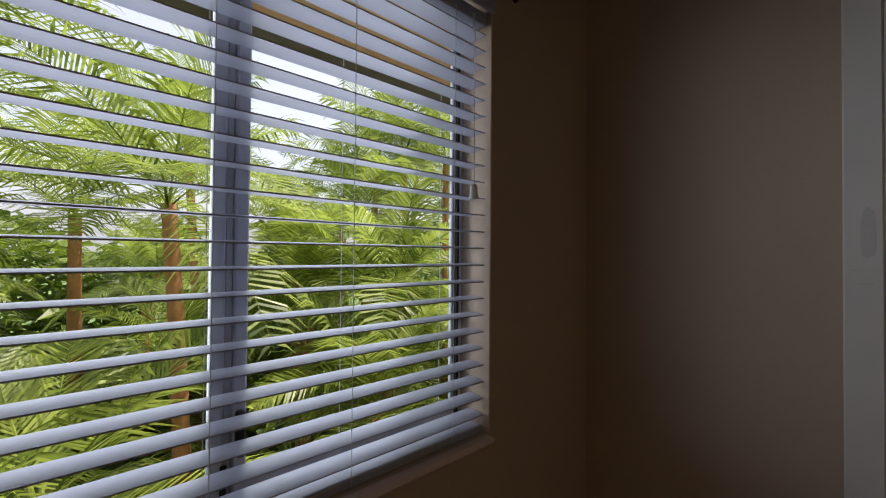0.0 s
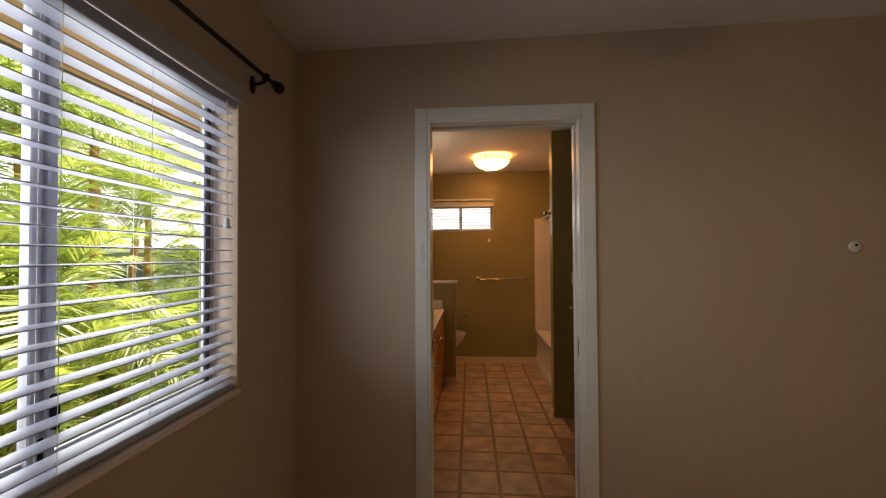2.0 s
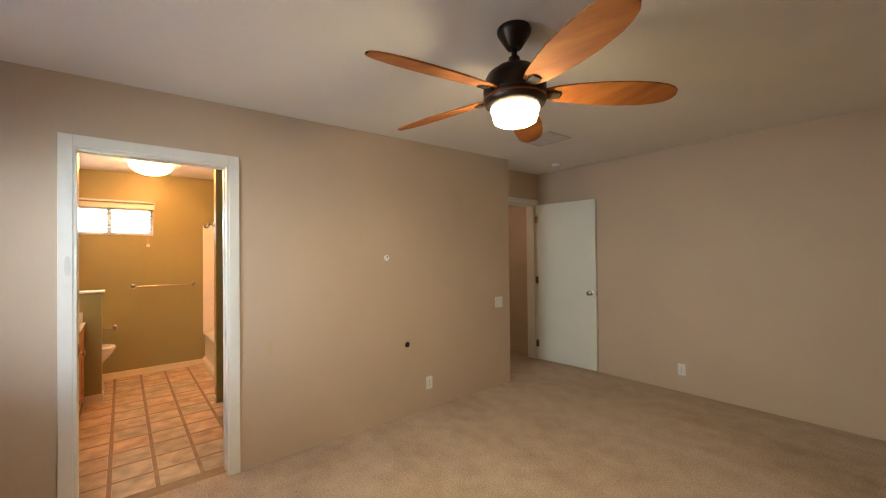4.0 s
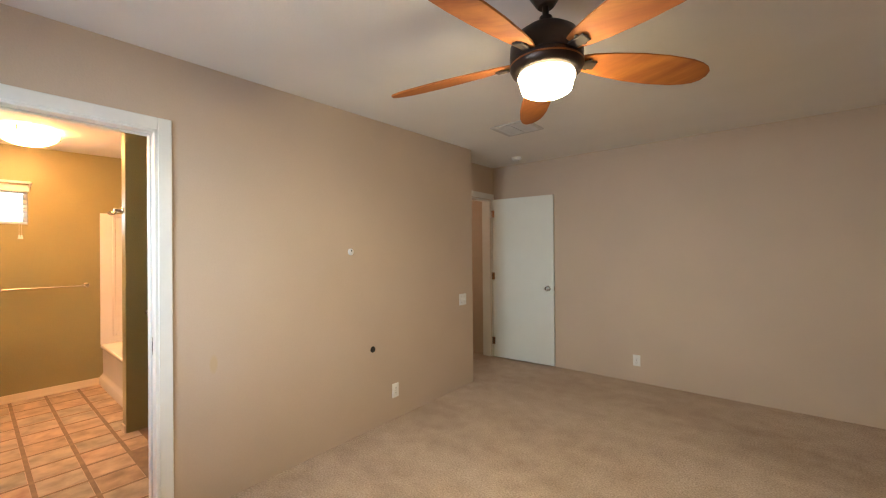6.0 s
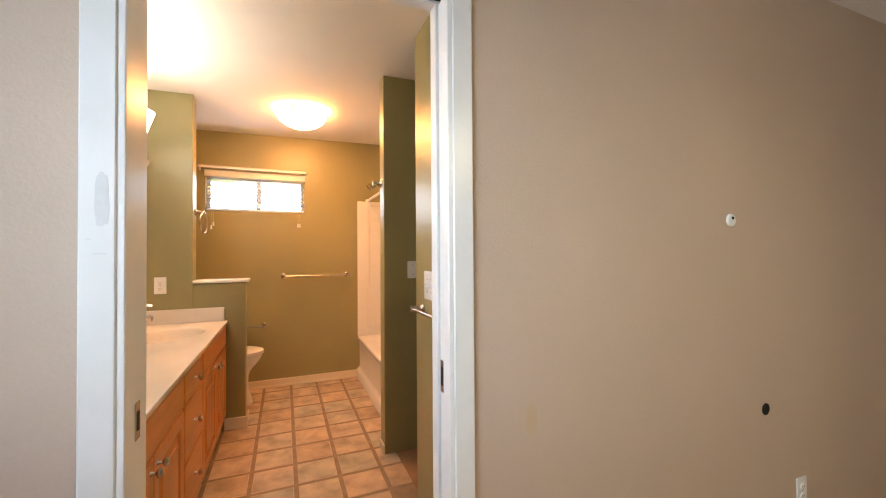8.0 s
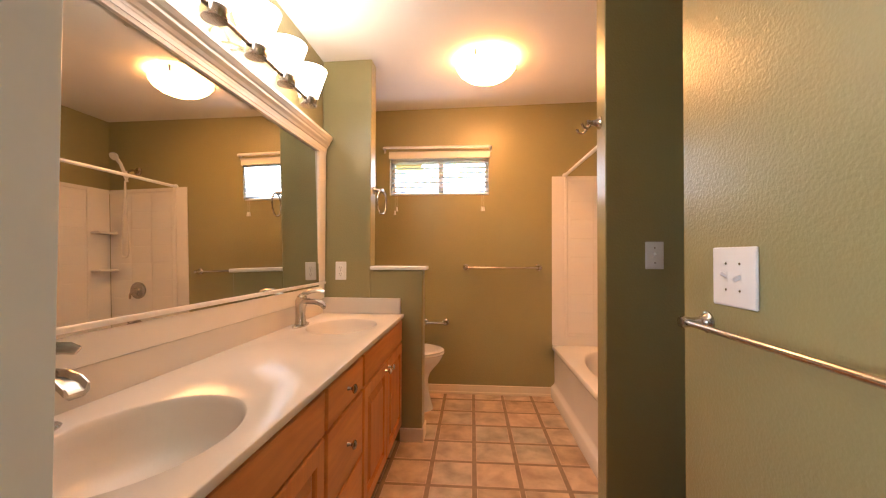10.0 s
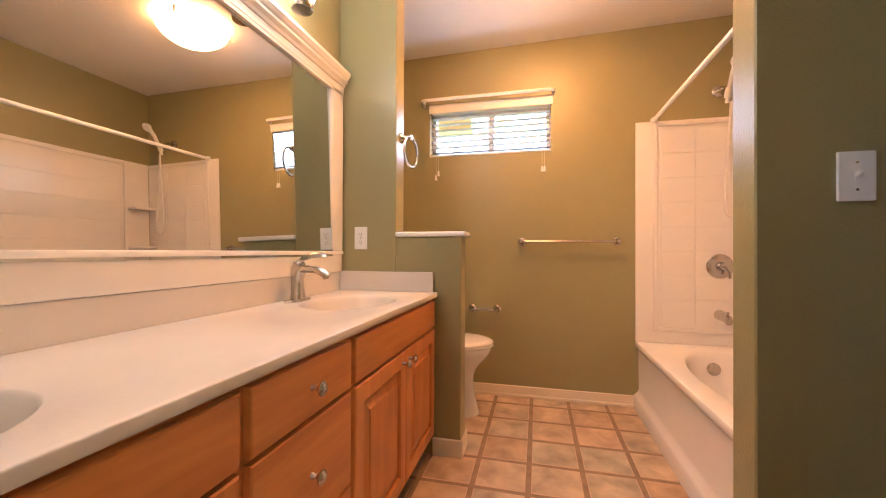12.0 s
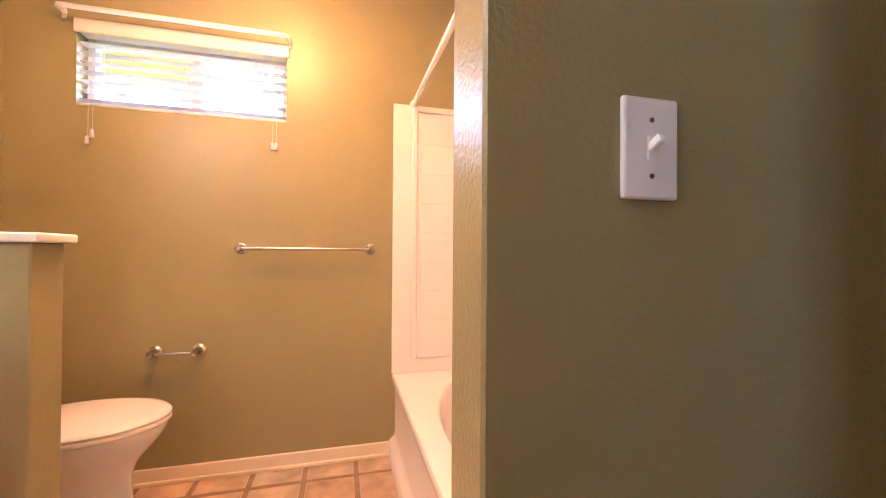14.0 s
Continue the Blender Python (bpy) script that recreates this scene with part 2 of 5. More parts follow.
setting("wall_alcove", box((1.308, -3.43, -0.1), (1.55, -3.31, H)), M_TAN, "tan painted return wall beside the entry", "wall")
EX = 1.55
setting("wall_entry", boxes(((EX, -3.56, -0.1), (EX + 0.12, -3.31, H)), ((EX, -4.45, -0.1), (EX + 0.12, -4.38, H)), ((EX, -4.38, 2.04), (EX + 0.12, -3.56, H))), M_TAN, "tan painted wall with the bedroom entry", "wall")
setting("floor_entry", boxes(((1.24, -4.45, -0.1), (3.0, -3.43, 0.0))), M_CEIL, "beige carpet in the entry and hall", "floor")
setting("wall_hall", boxes(((2.62, -4.45, -0.1), (2.74, -3.31, H)), ((EX + 0.12, -3.43, -0.1), (2.62, -3.31, H))), M_HALL, "brown painted hall wall", "wall")
setting("ceiling_bedroom", ceiling_slab(-4.42, 2.74, -4.57, 0.93, False), M_CEIL, "white painted ceiling with a slight slope", "ceiling")

BX, BY1, BY0 = 4.27, 0.66, -0.89
PX, PT = 2.624, 0.108  # stub wall at the tub end: near face and thickness
BWY0, BWY1, BWZ0, BWZ1 = -0.435, 0.41, 1.668, 2.0
setting("floor_bathroom", box((1.24, -1.87, -0.1), (4.39, 0.86, 0.0)), M_OLIVE, "brown and beige tile-pattern floor", "floor")
setting("wall_vanity", box((1.308, BY1, -0.1), (4.39, 0.86, H)), M_OLIVE, "olive green painted wall behind the vanity", "wall")
setting("wall_back", boxes(((BX, -1.75, -0.1), (BX + 0.14, BWY0, H)), ((BX, BWY1, -0.1), (BX + 0.14, BY1, H)), ((BX, BWY0, -0.1), (BX + 0.14, BWY1, BWZ0)), ((BX, BWY0, BWZ1), (BX + 0.14, BWY1, H))), M_OLIVE, "olive green painted wall with a small high window", "wall")
setting("wall_switch", box((1.308, -1.01, -0.1), (2.155, BY0, H), 0.004), M_OLIVE, "olive green painted wall with light switches", "wall")
setting("wall_pier", box((PX, -1.82, -0.1), (PX + PT, -0.834, H), 0.004), M_OLIVE, "olive green stub wall at the tub end", "wall")
setting("wall_recess", box((1.308, -1.87, -0.1), (PX + PT, -1.75, H)), M_OLIVE, "olive green painted wall at the back of the recess", "wall")
setting("wall_tub", box((PX + PT, -1.82, -0.1), (BX, -1.70, H)), M_OLIVE, "olive green painted wall along the tub", "wall")
CX = 3.407
setting("wall_column", box((CX, 0.345, 0), (CX + 0.115, BY1, H), 0.004), M_OLIVE, "olive green stub wall between vanity and toilet", "wall")
setting("wall_pony", box((CX, 0.012, 0), (CX + 0.115, 0.345, 1.062), 0.004), M_OLIVE, "olive green half wall beside the toilet", "wall")
setting("ceiling_bathroom", ceiling_slab(1.308, 4.41, -1.87, 0.86, True), M_CEIL, "white painted bathroom ceiling", "ceiling")


# ---- more materials ----
def carpet(name):
    m = bpy.data.materials.new(name)
    m.use_nodes = True
    n, l = m.node_tree.nodes, m.node_tree.links
    b = n["Principled BSDF"]
    b.inputs["Roughness"].default_value = 0.95
    b.inputs["Specular IOR Level"].default_value = 0.1
    tc, mp = n.new("ShaderNodeTexCoord"), n.new("ShaderNodeMapping")
    mp.inputs["Rotation"].default_value, mp.inputs["Scale"].default_value = (0, 0, radians(28)), (0.4, 1.5, 1)
    l.new(tc.outputs["Object"], mp.inputs["Vector"])
    tracks, tuft, blot = (n.new("ShaderNodeTexNoise") for _ in range(3))
    tracks.inputs["Scale"].default_value, tracks.inputs["Detail"].default_value, tracks.inputs["Distortion"].default_value = 1.5, 6, 0.5
    tuft.inputs["Scale"].default_value, tuft.inputs["Detail"].default_value = 95, 3
    blot.inputs["Scale"].default_value, blot.inputs["Detail"].default_value = 7, 5
    l.new(mp.outputs[0], tracks.inputs["Vector"])
    l.new(tc.outputs["Object"], tuft.inputs["Vector"])
    l.new(tc.outputs["Object"], blot.inputs["Vector"])
    r = n.new("ShaderNodeValToRGB")
    r.color_ramp.elements[0].position, r.color_ramp.elements[1].position = 0.32, 0.68
    r.color_ramp.elements[0].color, r.color_ramp.elements[1].color = (0.395, 0.30, 0.228, 1), (0.58, 0.47, 0.38, 1)
    add = n.new("ShaderNodeMath")
    add.operation, add.inputs[1].default_value = "MULTIPLY_ADD", 0.55
    mul = n.new("ShaderNodeMath")
    mul.operation, mul.inputs[1].default_value = "MULTIPLY", 0.45
    l.new(blot.outputs["Fac"], mul.inputs[0])
    l.new(tracks.outputs["Fac"], add.inputs[0])
    l.new(mul.outputs[0], add.inputs[2])
    l.new(add.outputs[0], r.inputs["Fac"])
    mix = n.new("ShaderNodeMix")
    mix.data_type, mix.blend_type = "RGBA", "OVERLAY"
    mix.inputs["Factor"].default_value = 0.55
    l.new(r.outputs["Color"], mix.inputs["A"])
    l.new(tuft.outputs["Fac"], mix.inputs["B"])
    l.new(mix.outputs["Result"], b.inputs["Base Color"])
    bp = n.new("ShaderNodeBump")
    bp.inputs["Strength"].default_value, bp.inputs["Distance"].default_value = 0.9, 0.008
    l.new(tuft.outputs["Fac"], bp.inputs["Height"])
    l.new(bp.outputs["Normal"], b.inputs["Normal"])
    return m


def pieces(name, colors, rough, mottling=0.5, scale=9.0, bump=0.15):
    """Each object takes its own tone from a ramp, with mottling inside it."""
    m = bpy.data.materials.new(name)
    m.use_nodes = True
    n, l = m.node_tree.nodes, m.node_tree.links
    b = n["Principled BSDF"]
    b.inputs["Roughness"].default_value = rough
    info, tc, no, fine, r, mix, off = (n.new("ShaderNode" + k) for k in ("ObjectInfo", "TexCoord", "TexNoise", "TexNoise", "ValToRGB", "Mix", "VectorMath"))
    while len(r.color_ramp.elements) < len(colors):
        r.color_ramp.elements.new(0.5)
    for i, (e, c) in enumerate(zip(r.color_ramp.elements, colors)):
        e.position, e.color = i / (len(colors) - 1), (*c, 1)
    off.operation = "MULTIPLY_ADD"
    off.inputs[1].default_value = (37, 53, 17)
    l.new(info.outputs["Random"], off.inputs[0])
    l.new(tc.outputs["Object"], off.inputs[2])
    for node, s in ((no, scale), (fine, scale * 9)):
        node.inputs["Scale"].default_value, node.inputs["Detail"].default_value, node.inputs["Distortion"].default_value = s, 6, 0.25
        l.new(off.outputs[0], node.inputs["Vector"])
    l.new(info.outputs["Random"], r.inputs["Fac"])
    mix.data_type, mix.blend_type = "RGBA", "OVERLAY"
    mix.inputs["Factor"].default_value = mottling
    contrast = n.new("ShaderNodeMapRange")
    contrast.inputs["From Min"].default_value, contrast.inputs["From Max"].default_value = 0.3, 0.7
    contrast.inputs["To Min"].default_value, contrast.inputs["To Max"].default_value = 0.2, 0.8
    l.new(no.outputs["Fac"], contrast.inputs["Value"])
    l.new(r.outputs["Color"], mix.inputs["A"])
    l.new(contrast.outputs["Result"], mix.inputs["B"])
    l.new(mix.outputs["Result"], b.inputs["Base Color"])
    bp = n.new("ShaderNodeBump")
    bp.inputs["Strength"].default_value, bp.inputs["Distance"].default_value = bump, 0.002
    l.new(fine.outputs["Fac"], bp.inputs["Height"])
    l.new(bp.outputs["Normal"], b.inputs["Normal"])
    return m


def leaf(name, dark, light):
    """Leaf: half reflects, half lets the light through, its tone varying leaf by leaf."""
    m = bpy.data.materials.new(name)
    m.use_nodes = True
    n, l = m.node_tree.nodes, m.node_tree.links
    b = n["Principled BSDF"]
    b.inputs["Roughness"].default_value = 0.4
    geo, r, tr, mx, no, tc, ad = (n.new("ShaderNode" + k) for k in ("NewGeometry", "ValToRGB", "BsdfTranslucent", "MixShader", "TexNoise", "TexCoord", "Math"))
    r.color_ramp.elements[0].color, r.color_ramp.elements[1].color = (*dark, 1), (*light, 1)
    no.inputs["Scale"].default_value = 1.1
    l.new(tc.outputs["Object"], no.inputs["Vector"])
    ad.operation, ad.inputs[1].default_value = "MULTIPLY_ADD", 0.6
    off = n.new("ShaderNodeMath")
    off.operation, off.inputs[1].default_value = "SUBTRACT", 0.3
    l.new(no.outputs["Fac"], off.inputs[0])
    l.new(geo.outputs["Random Per Island"], ad.inputs[0])
    l.new(off.outputs[0], ad.inputs[2])
    l.new(ad.outputs[0], r.inputs["Fac"])
    l.new(r.outputs["Color"], b.inputs["Base Color"])
    l.new(r.outputs["Color"], tr.inputs["Color"])
    mx.inputs[0].default_value = 0.5
    l.new(b.outputs[0], mx.inputs[1])
    l.new(tr.outputs[0], mx.inputs[2])
    l.new(mx.outputs[0], n["Material Output"].inputs[0])
    return m


def fade_to_rim(m, middle, rim):
    """Lit glass: brightest under the bulb, fainter towards its rim."""
    n, l = m.node_tree.nodes, m.node_tree.links
    tc, xyz, mr = n.new("ShaderNodeTexCoord"), n.new("ShaderNodeSeparateXYZ"), n.new("ShaderNodeMapRange")
    mr.inputs["From Min"].default_value, mr.inputs["From Max"].default_value = 0.1, 0.75
    mr.inputs["To Min"].default_value, mr.inputs["To Max"].default_value = middle, rim
    l.new(tc.outputs["Generated"], xyz.inputs[0])
    l.new(xyz.outputs["Z"], mr.inputs["Value"])
    l.new(mr.outputs["Result"], n["Principled BSDF"].inputs["Emission Strength"])


M_CARPET = carpet("beige_cut_pile_carpet")
M_GROUT = mat("brown_grout", (0.29, 0.205, 0.13), 0.6, vary=0.25, scale=14, bump=0.2)
M_TILE = pieces("mottled_tile", [(0.46, 0.315, 0.190), (0.53, 0.395, 0.265), (0.44, 0.375, 0.28), (0.58, 0.40, 0.26)], 0.42, 0.6, 8.0)
M_TILE_EDGE = mat("pale_tile_edge", (0.60, 0.45, 0.33), 0.5, vary=0.15, scale=20)
M_CAB = wood("honey_maple_cabinet", (0.46, 0.155, 0.028), (0.64, 0.255, 0.054), 0.3, "Z", 0.8)
M_CABX = wood("honey_maple_drawer", (0.46, 0.155, 0.028), (0.64, 0.255, 0.054), 0.3, "X", 0.8)
M_BLADE = wood("cherry_fan_blade", (0.27, 0.078, 0.012), (0.46, 0.160, 0.024), 0.8, "X", 0.8)
M_COUNTER = mat("cream_cultured_marble", (0.70, 0.65, 0.585), 0.22, vary=0.03, scale=4, spec=0.35)
M_PORC = mat("white_porcelain", (0.80, 0.77, 0.72), 0.12, vary=0.02, scale=4)
M_ACRYL = mat("white_acrylic", (0.80, 0.77, 0.73), 0.2, vary=0.02, scale=4)
# white vinyl and slats: bedroom's shade coloured in grey-blue, bathroom copies lightened as lit
M_VINYL = mat("shaded_white_vinyl", (0.52, 0.54, 0.59), 0.4, vary=0.04, scale=8)
M_SLAT = mat("shaded_white_slat", (0.43, 0.45, 0.54), 0.45, vary=0.03, scale=10)
M_SLAT_BATH = mat("lit_white_slat", (0.68, 0.70, 0.74), 0.45, vary=0.03, scale=10)
M_VINYL_BATH = mat("lit_white_vinyl", (0.80, 0.80, 0.80), 0.4, vary=0.03, scale=8)
M_CORD = mat("white_cord", (0.75, 0.74, 0.7), 0.8)
M_PLATE = mat("white_switch_plastic", (0.82, 0.82, 0.80), 0.3, vary=0.02)
M_FRAME = mat("cream_white_frame_paint", (0.82, 0.77, 0.70), 0.32, vary=0.03, scale=9, bump=0.06)
M_RETURN = mat("peach_plaster_return", (0.78, 0.61, 0.47), 0.6, vary=0.05, scale=8, bump=0.2)
M_STUCCO = mat("peach_stucco", (0.72, 0.50, 0.34), 0.85, vary=0.1, scale=2, bump=0.6, bump_scale=60)
M_MIRROR = bpy.data.materials.new("silvered_mirror")
M_MIRROR.use_nodes = True
mb = M_MIRROR.node_tree.nodes["Principled BSDF"]
mb.inputs["Base Color"].default_value, mb.inputs["Metallic"].default_value, mb.inputs["Roughness"].default_value = (0.61, 0.63, 0.60, 1), 1, 0.0
M_GLOW_FAN = glow("lit_frosted_glass_fan", (1.0, 0.79, 0.44), 18)
fade_to_rim(M_GLOW_FAN, 27, 2.6)
M_GLOW_BATH = glow("lit_frosted_glass_ceiling", (1.0, 0.40, 0.105), 10)
fade_to_rim(M_GLOW_BATH, 13, 2.2)
M_GLOW_VAN = glow("lit_frosted_glass_vanity", (1.0, 0.84, 0.66), 2.1)
for ob_name in ("floor_bedroom", "floor_entry"):
    bpy.data.objects[ob_name].data.materials[0] = M_CARPET
bpy.data.objects["floor_bathroom"].data.materials[0] = M_GROUT


# ---- bedroom: window, blind, curtain rod ----
def bedroom_window():
    w = thing("window_1", (0.17, 0.9, WZ0), "white vinyl sliding window with two panes", "window", "", "structure")
    y0, y1, f = 0.811, 0.835, 0.016
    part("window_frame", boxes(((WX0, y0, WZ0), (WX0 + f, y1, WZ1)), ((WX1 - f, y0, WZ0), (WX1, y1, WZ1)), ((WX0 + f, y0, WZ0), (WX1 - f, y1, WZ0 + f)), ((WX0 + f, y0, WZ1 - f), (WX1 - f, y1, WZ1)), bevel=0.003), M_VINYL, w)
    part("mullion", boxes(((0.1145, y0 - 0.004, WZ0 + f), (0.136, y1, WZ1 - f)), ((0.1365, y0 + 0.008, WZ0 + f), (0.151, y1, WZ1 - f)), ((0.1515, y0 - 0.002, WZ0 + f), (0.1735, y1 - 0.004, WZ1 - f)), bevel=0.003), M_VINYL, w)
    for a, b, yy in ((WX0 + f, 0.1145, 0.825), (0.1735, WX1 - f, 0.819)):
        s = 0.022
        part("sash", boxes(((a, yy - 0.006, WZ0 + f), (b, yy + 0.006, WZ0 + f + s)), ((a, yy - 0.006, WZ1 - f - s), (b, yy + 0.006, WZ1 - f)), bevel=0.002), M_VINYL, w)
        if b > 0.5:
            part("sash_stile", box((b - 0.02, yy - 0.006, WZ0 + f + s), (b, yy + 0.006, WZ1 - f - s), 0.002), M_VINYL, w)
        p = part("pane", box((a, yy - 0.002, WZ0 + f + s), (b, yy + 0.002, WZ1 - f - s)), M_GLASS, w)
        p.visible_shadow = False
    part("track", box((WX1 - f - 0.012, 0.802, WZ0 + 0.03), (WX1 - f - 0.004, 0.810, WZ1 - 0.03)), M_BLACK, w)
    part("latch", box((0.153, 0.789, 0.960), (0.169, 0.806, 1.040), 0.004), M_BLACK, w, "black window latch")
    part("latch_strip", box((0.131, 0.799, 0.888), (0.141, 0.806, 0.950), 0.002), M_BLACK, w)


setting("window_sill", box((WX0, WY - 0.026, WZ0 - 0.020), (WX1 + 0.006, 0.842, WZ0), 0.009), M_RETURN, "peach plaster window sill with a rounded edge", "trim")
setting("window_return", boxes(((WX1, WY - 0.003, WZ0), (WX1 + 0.006, 0.8105, WZ1)), ((WX0, WY + 0.002, WZ1 - 0.006), (WX1, 0.8105, WZ1 + 0.002)), ((WX0 - 0.004, WY + 0.002, WZ0), (WX0 + 0.004, 0.8105, WZ1 - 0.006)), bevel=0.002), M_RETURN, "peach plaster window return", "trim")


def blind():
    b = thing("horizontal_blind", (0.15, 0.76, WZ1), "white horizontal blind with its slats open", "blind")
    x0, x1, yc, half = WX0 + 0.006, WX1 - 0.006, 0.748, 0.025
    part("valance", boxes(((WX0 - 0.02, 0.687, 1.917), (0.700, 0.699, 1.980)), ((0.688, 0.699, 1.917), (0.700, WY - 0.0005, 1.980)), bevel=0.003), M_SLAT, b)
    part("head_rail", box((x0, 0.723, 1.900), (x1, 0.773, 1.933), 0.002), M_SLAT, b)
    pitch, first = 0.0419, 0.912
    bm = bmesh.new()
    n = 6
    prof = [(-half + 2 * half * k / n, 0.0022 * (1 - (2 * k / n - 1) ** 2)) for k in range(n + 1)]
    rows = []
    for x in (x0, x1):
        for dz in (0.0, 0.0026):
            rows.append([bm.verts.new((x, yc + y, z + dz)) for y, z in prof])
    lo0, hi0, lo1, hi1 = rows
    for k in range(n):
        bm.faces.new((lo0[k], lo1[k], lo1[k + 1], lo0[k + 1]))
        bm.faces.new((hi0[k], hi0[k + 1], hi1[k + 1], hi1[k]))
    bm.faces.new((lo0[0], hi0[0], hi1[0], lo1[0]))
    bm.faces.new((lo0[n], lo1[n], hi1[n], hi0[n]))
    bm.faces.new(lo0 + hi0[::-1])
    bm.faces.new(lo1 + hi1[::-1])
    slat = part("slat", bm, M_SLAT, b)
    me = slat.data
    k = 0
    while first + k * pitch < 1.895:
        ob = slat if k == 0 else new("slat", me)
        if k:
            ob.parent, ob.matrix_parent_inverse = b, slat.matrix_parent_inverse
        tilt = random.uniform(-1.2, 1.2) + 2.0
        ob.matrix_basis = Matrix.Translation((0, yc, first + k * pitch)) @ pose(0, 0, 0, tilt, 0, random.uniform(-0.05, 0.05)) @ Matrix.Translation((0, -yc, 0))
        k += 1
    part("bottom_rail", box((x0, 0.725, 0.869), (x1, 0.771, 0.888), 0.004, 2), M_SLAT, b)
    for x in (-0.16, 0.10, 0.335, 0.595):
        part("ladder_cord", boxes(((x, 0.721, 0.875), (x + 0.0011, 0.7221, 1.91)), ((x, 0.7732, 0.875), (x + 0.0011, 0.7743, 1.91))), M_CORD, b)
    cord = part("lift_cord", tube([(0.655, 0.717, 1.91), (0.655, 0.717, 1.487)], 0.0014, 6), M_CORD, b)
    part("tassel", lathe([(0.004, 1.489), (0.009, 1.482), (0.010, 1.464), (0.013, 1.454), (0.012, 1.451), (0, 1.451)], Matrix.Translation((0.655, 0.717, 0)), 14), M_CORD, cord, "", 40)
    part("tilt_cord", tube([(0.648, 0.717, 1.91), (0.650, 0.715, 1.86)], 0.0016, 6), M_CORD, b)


def curtain_rod():
    c = thing("curtain_rod", (0.1, 0.655, 2.06), "dark bronze curtain rod on wall brackets above the blind", "curtain rod")
    part("rod", tube([(-0.70, 0.655, 2.028), (0.868, 0.655, 2.062)], 0.009, 14), M_DARK, c, "", 40)
    for x, s in ((0.868, 1), (-0.70, -1)):
        m = aim((x, 0.655, 2.062 if s > 0 else 2.028), (s, 0, 0.02 * s))
        part("finial", lathe([(0.011, -0.01), (0.015, -0.004), (0.015, 0.004), (0.010, 0.008), (0.017, 0.018), (0.024, 0.032), (0.022, 0.046), (0.014, 0.056), (0, 0.060)], m, 20), M_DARK, c, "", 50)
    for x, z in ((0.800, 2.0605), (-0.62, 2.0297)):
        bm = lathe([(0.0, 0.0), (0.018, 0.0), (0.018, 0.006), (0.012, 0.010), (0, 0.010)], aim((x, WY - 0.0005, z - 0.028), (0, -1, 0)), 18, 0.9, 2.0)
        add_tube(bm, [(x, WY - 0.003, z - 0.028), (x, 0.685, z - 0.026), (x, 0.665, z - 0.020), (x, 0.653, z - 0.012)], 0.006, 10)
        part("bracket", bm, M_DARK, c, "", 50)
        bm = bmesh.new()
        add_tube(bm, [(x, 0.655 + 0.0125 * math.cos(a), z + 0.0125 * math.sin(a)) for a in [2 * math.pi * k / 16 for k in range(17)]], 0.004, 8)
        part("bracket_ring", bm, M_DARK, c, "", 50)


bedroom_window()
blind()
curtain_rod()

# ---- bathroom doorway ----
TX = 1.176
CASE = 0.060
setting("door_casing", boxes(((TX, DY1, 0), (DX + 0.0005, DY1 + CASE, DZ + CASE)), ((TX, DY0 - CASE, 0), (DX + 0.0005, DY0, DZ + CASE)), ((TX, DY0, DZ), (DX + 0.0005, DY1, DZ + CASE)), bevel=0.003), M_TRIM, "white painted flat door casing", "trim")
casing = bpy.data.objects["door_casing"]
M_PATCH = mat("sanded_primer_patch", (0.69, 0.69, 0.67), 0.6, vary=0.05, scale=60)


def scuff(cy, cz, ry, rz, seed):
    """A thin, ragged patch of bare primer on the casing's face."""
    r = random.Random(seed)
    bm = bmesh.new()
    ring = []
    for k in range(28):
        a = 2 * math.pi * k / 28
        w = r.uniform(0.93, 1.06) * max(abs(math.cos(a)), abs(math.sin(a))) ** -0.6
        ring.append((cy + ry * w * math.cos(a), cz + rz * w * math.sin(a)))
    lo, hi = ([bm.verts.new((x, y, z)) for y, z in ring] for x in (TX + 0.0005, TX - 0.0006))
    bm.faces.new(hi)
    for k in range(28):
        q = (k + 1) % 28
        bm.faces.new((lo[k], lo[q], hi[q], hi[k]))
    part("paint_scuff", bm, M_PATCH, casing, "sanded grey primer patch")


scuff(0.0795, 1.368, 0.0115, 0.052, 4)
scuff(0.083, 1.262, 0.012, 0.0012, 5)
scuff(0.100, 1.290, 0.004, 0.001, 6)
setting("door_jamb_left", box((1.180, DY1 - 0.014, 0), (1.310, DY1 + 0.001, DZ), 0.002), M_TRIM, "white painted door jamb", "trim")
setting("door_jamb_right", boxes(((1.180, DY0 - 0.001, 0), (1.224, DY0 + 0.014, DZ)), ((1.268, DY0 - 0.001, 0), (1.310, DY0 + 0.014, DZ)), bevel=0.002), M_TRIM, "white painted split pocket-door jamb", "trim")
setting("door_head_jamb", boxes(((1.180, DY0, DZ - 0.014), (1.240, DY1, DZ + 0.001)), ((1.266, DY0, DZ - 0.014), (1.310, DY1, DZ + 0.001)), bevel=0.002), M_TRIM, "white painted split head jamb with a track slot", "trim")
setting("door_track", box((1.227, DY0, DZ - 0.006), (1.265, DY1, DZ - 0.002)), M_BLACK, "dark pocket-door track", "trim")
pd = thing("pocket_door", (1.246, DY0, 0.01), "white pocket door slid into its wall slot", "door")
part("leaf", box((1.229, DY0 - 0.0009, 0.012), (1.263, DY0 + 0.006, DZ - 0.02), 0.001), M_TRIM, pd)
lp = part("latch_plate", box((1.233, DY0 + 0.006, 0.865), (1.259, DY0 + 0.0085, 0.955), 0.001), M_NICKEL, pd, "nickel edge-pull plate")
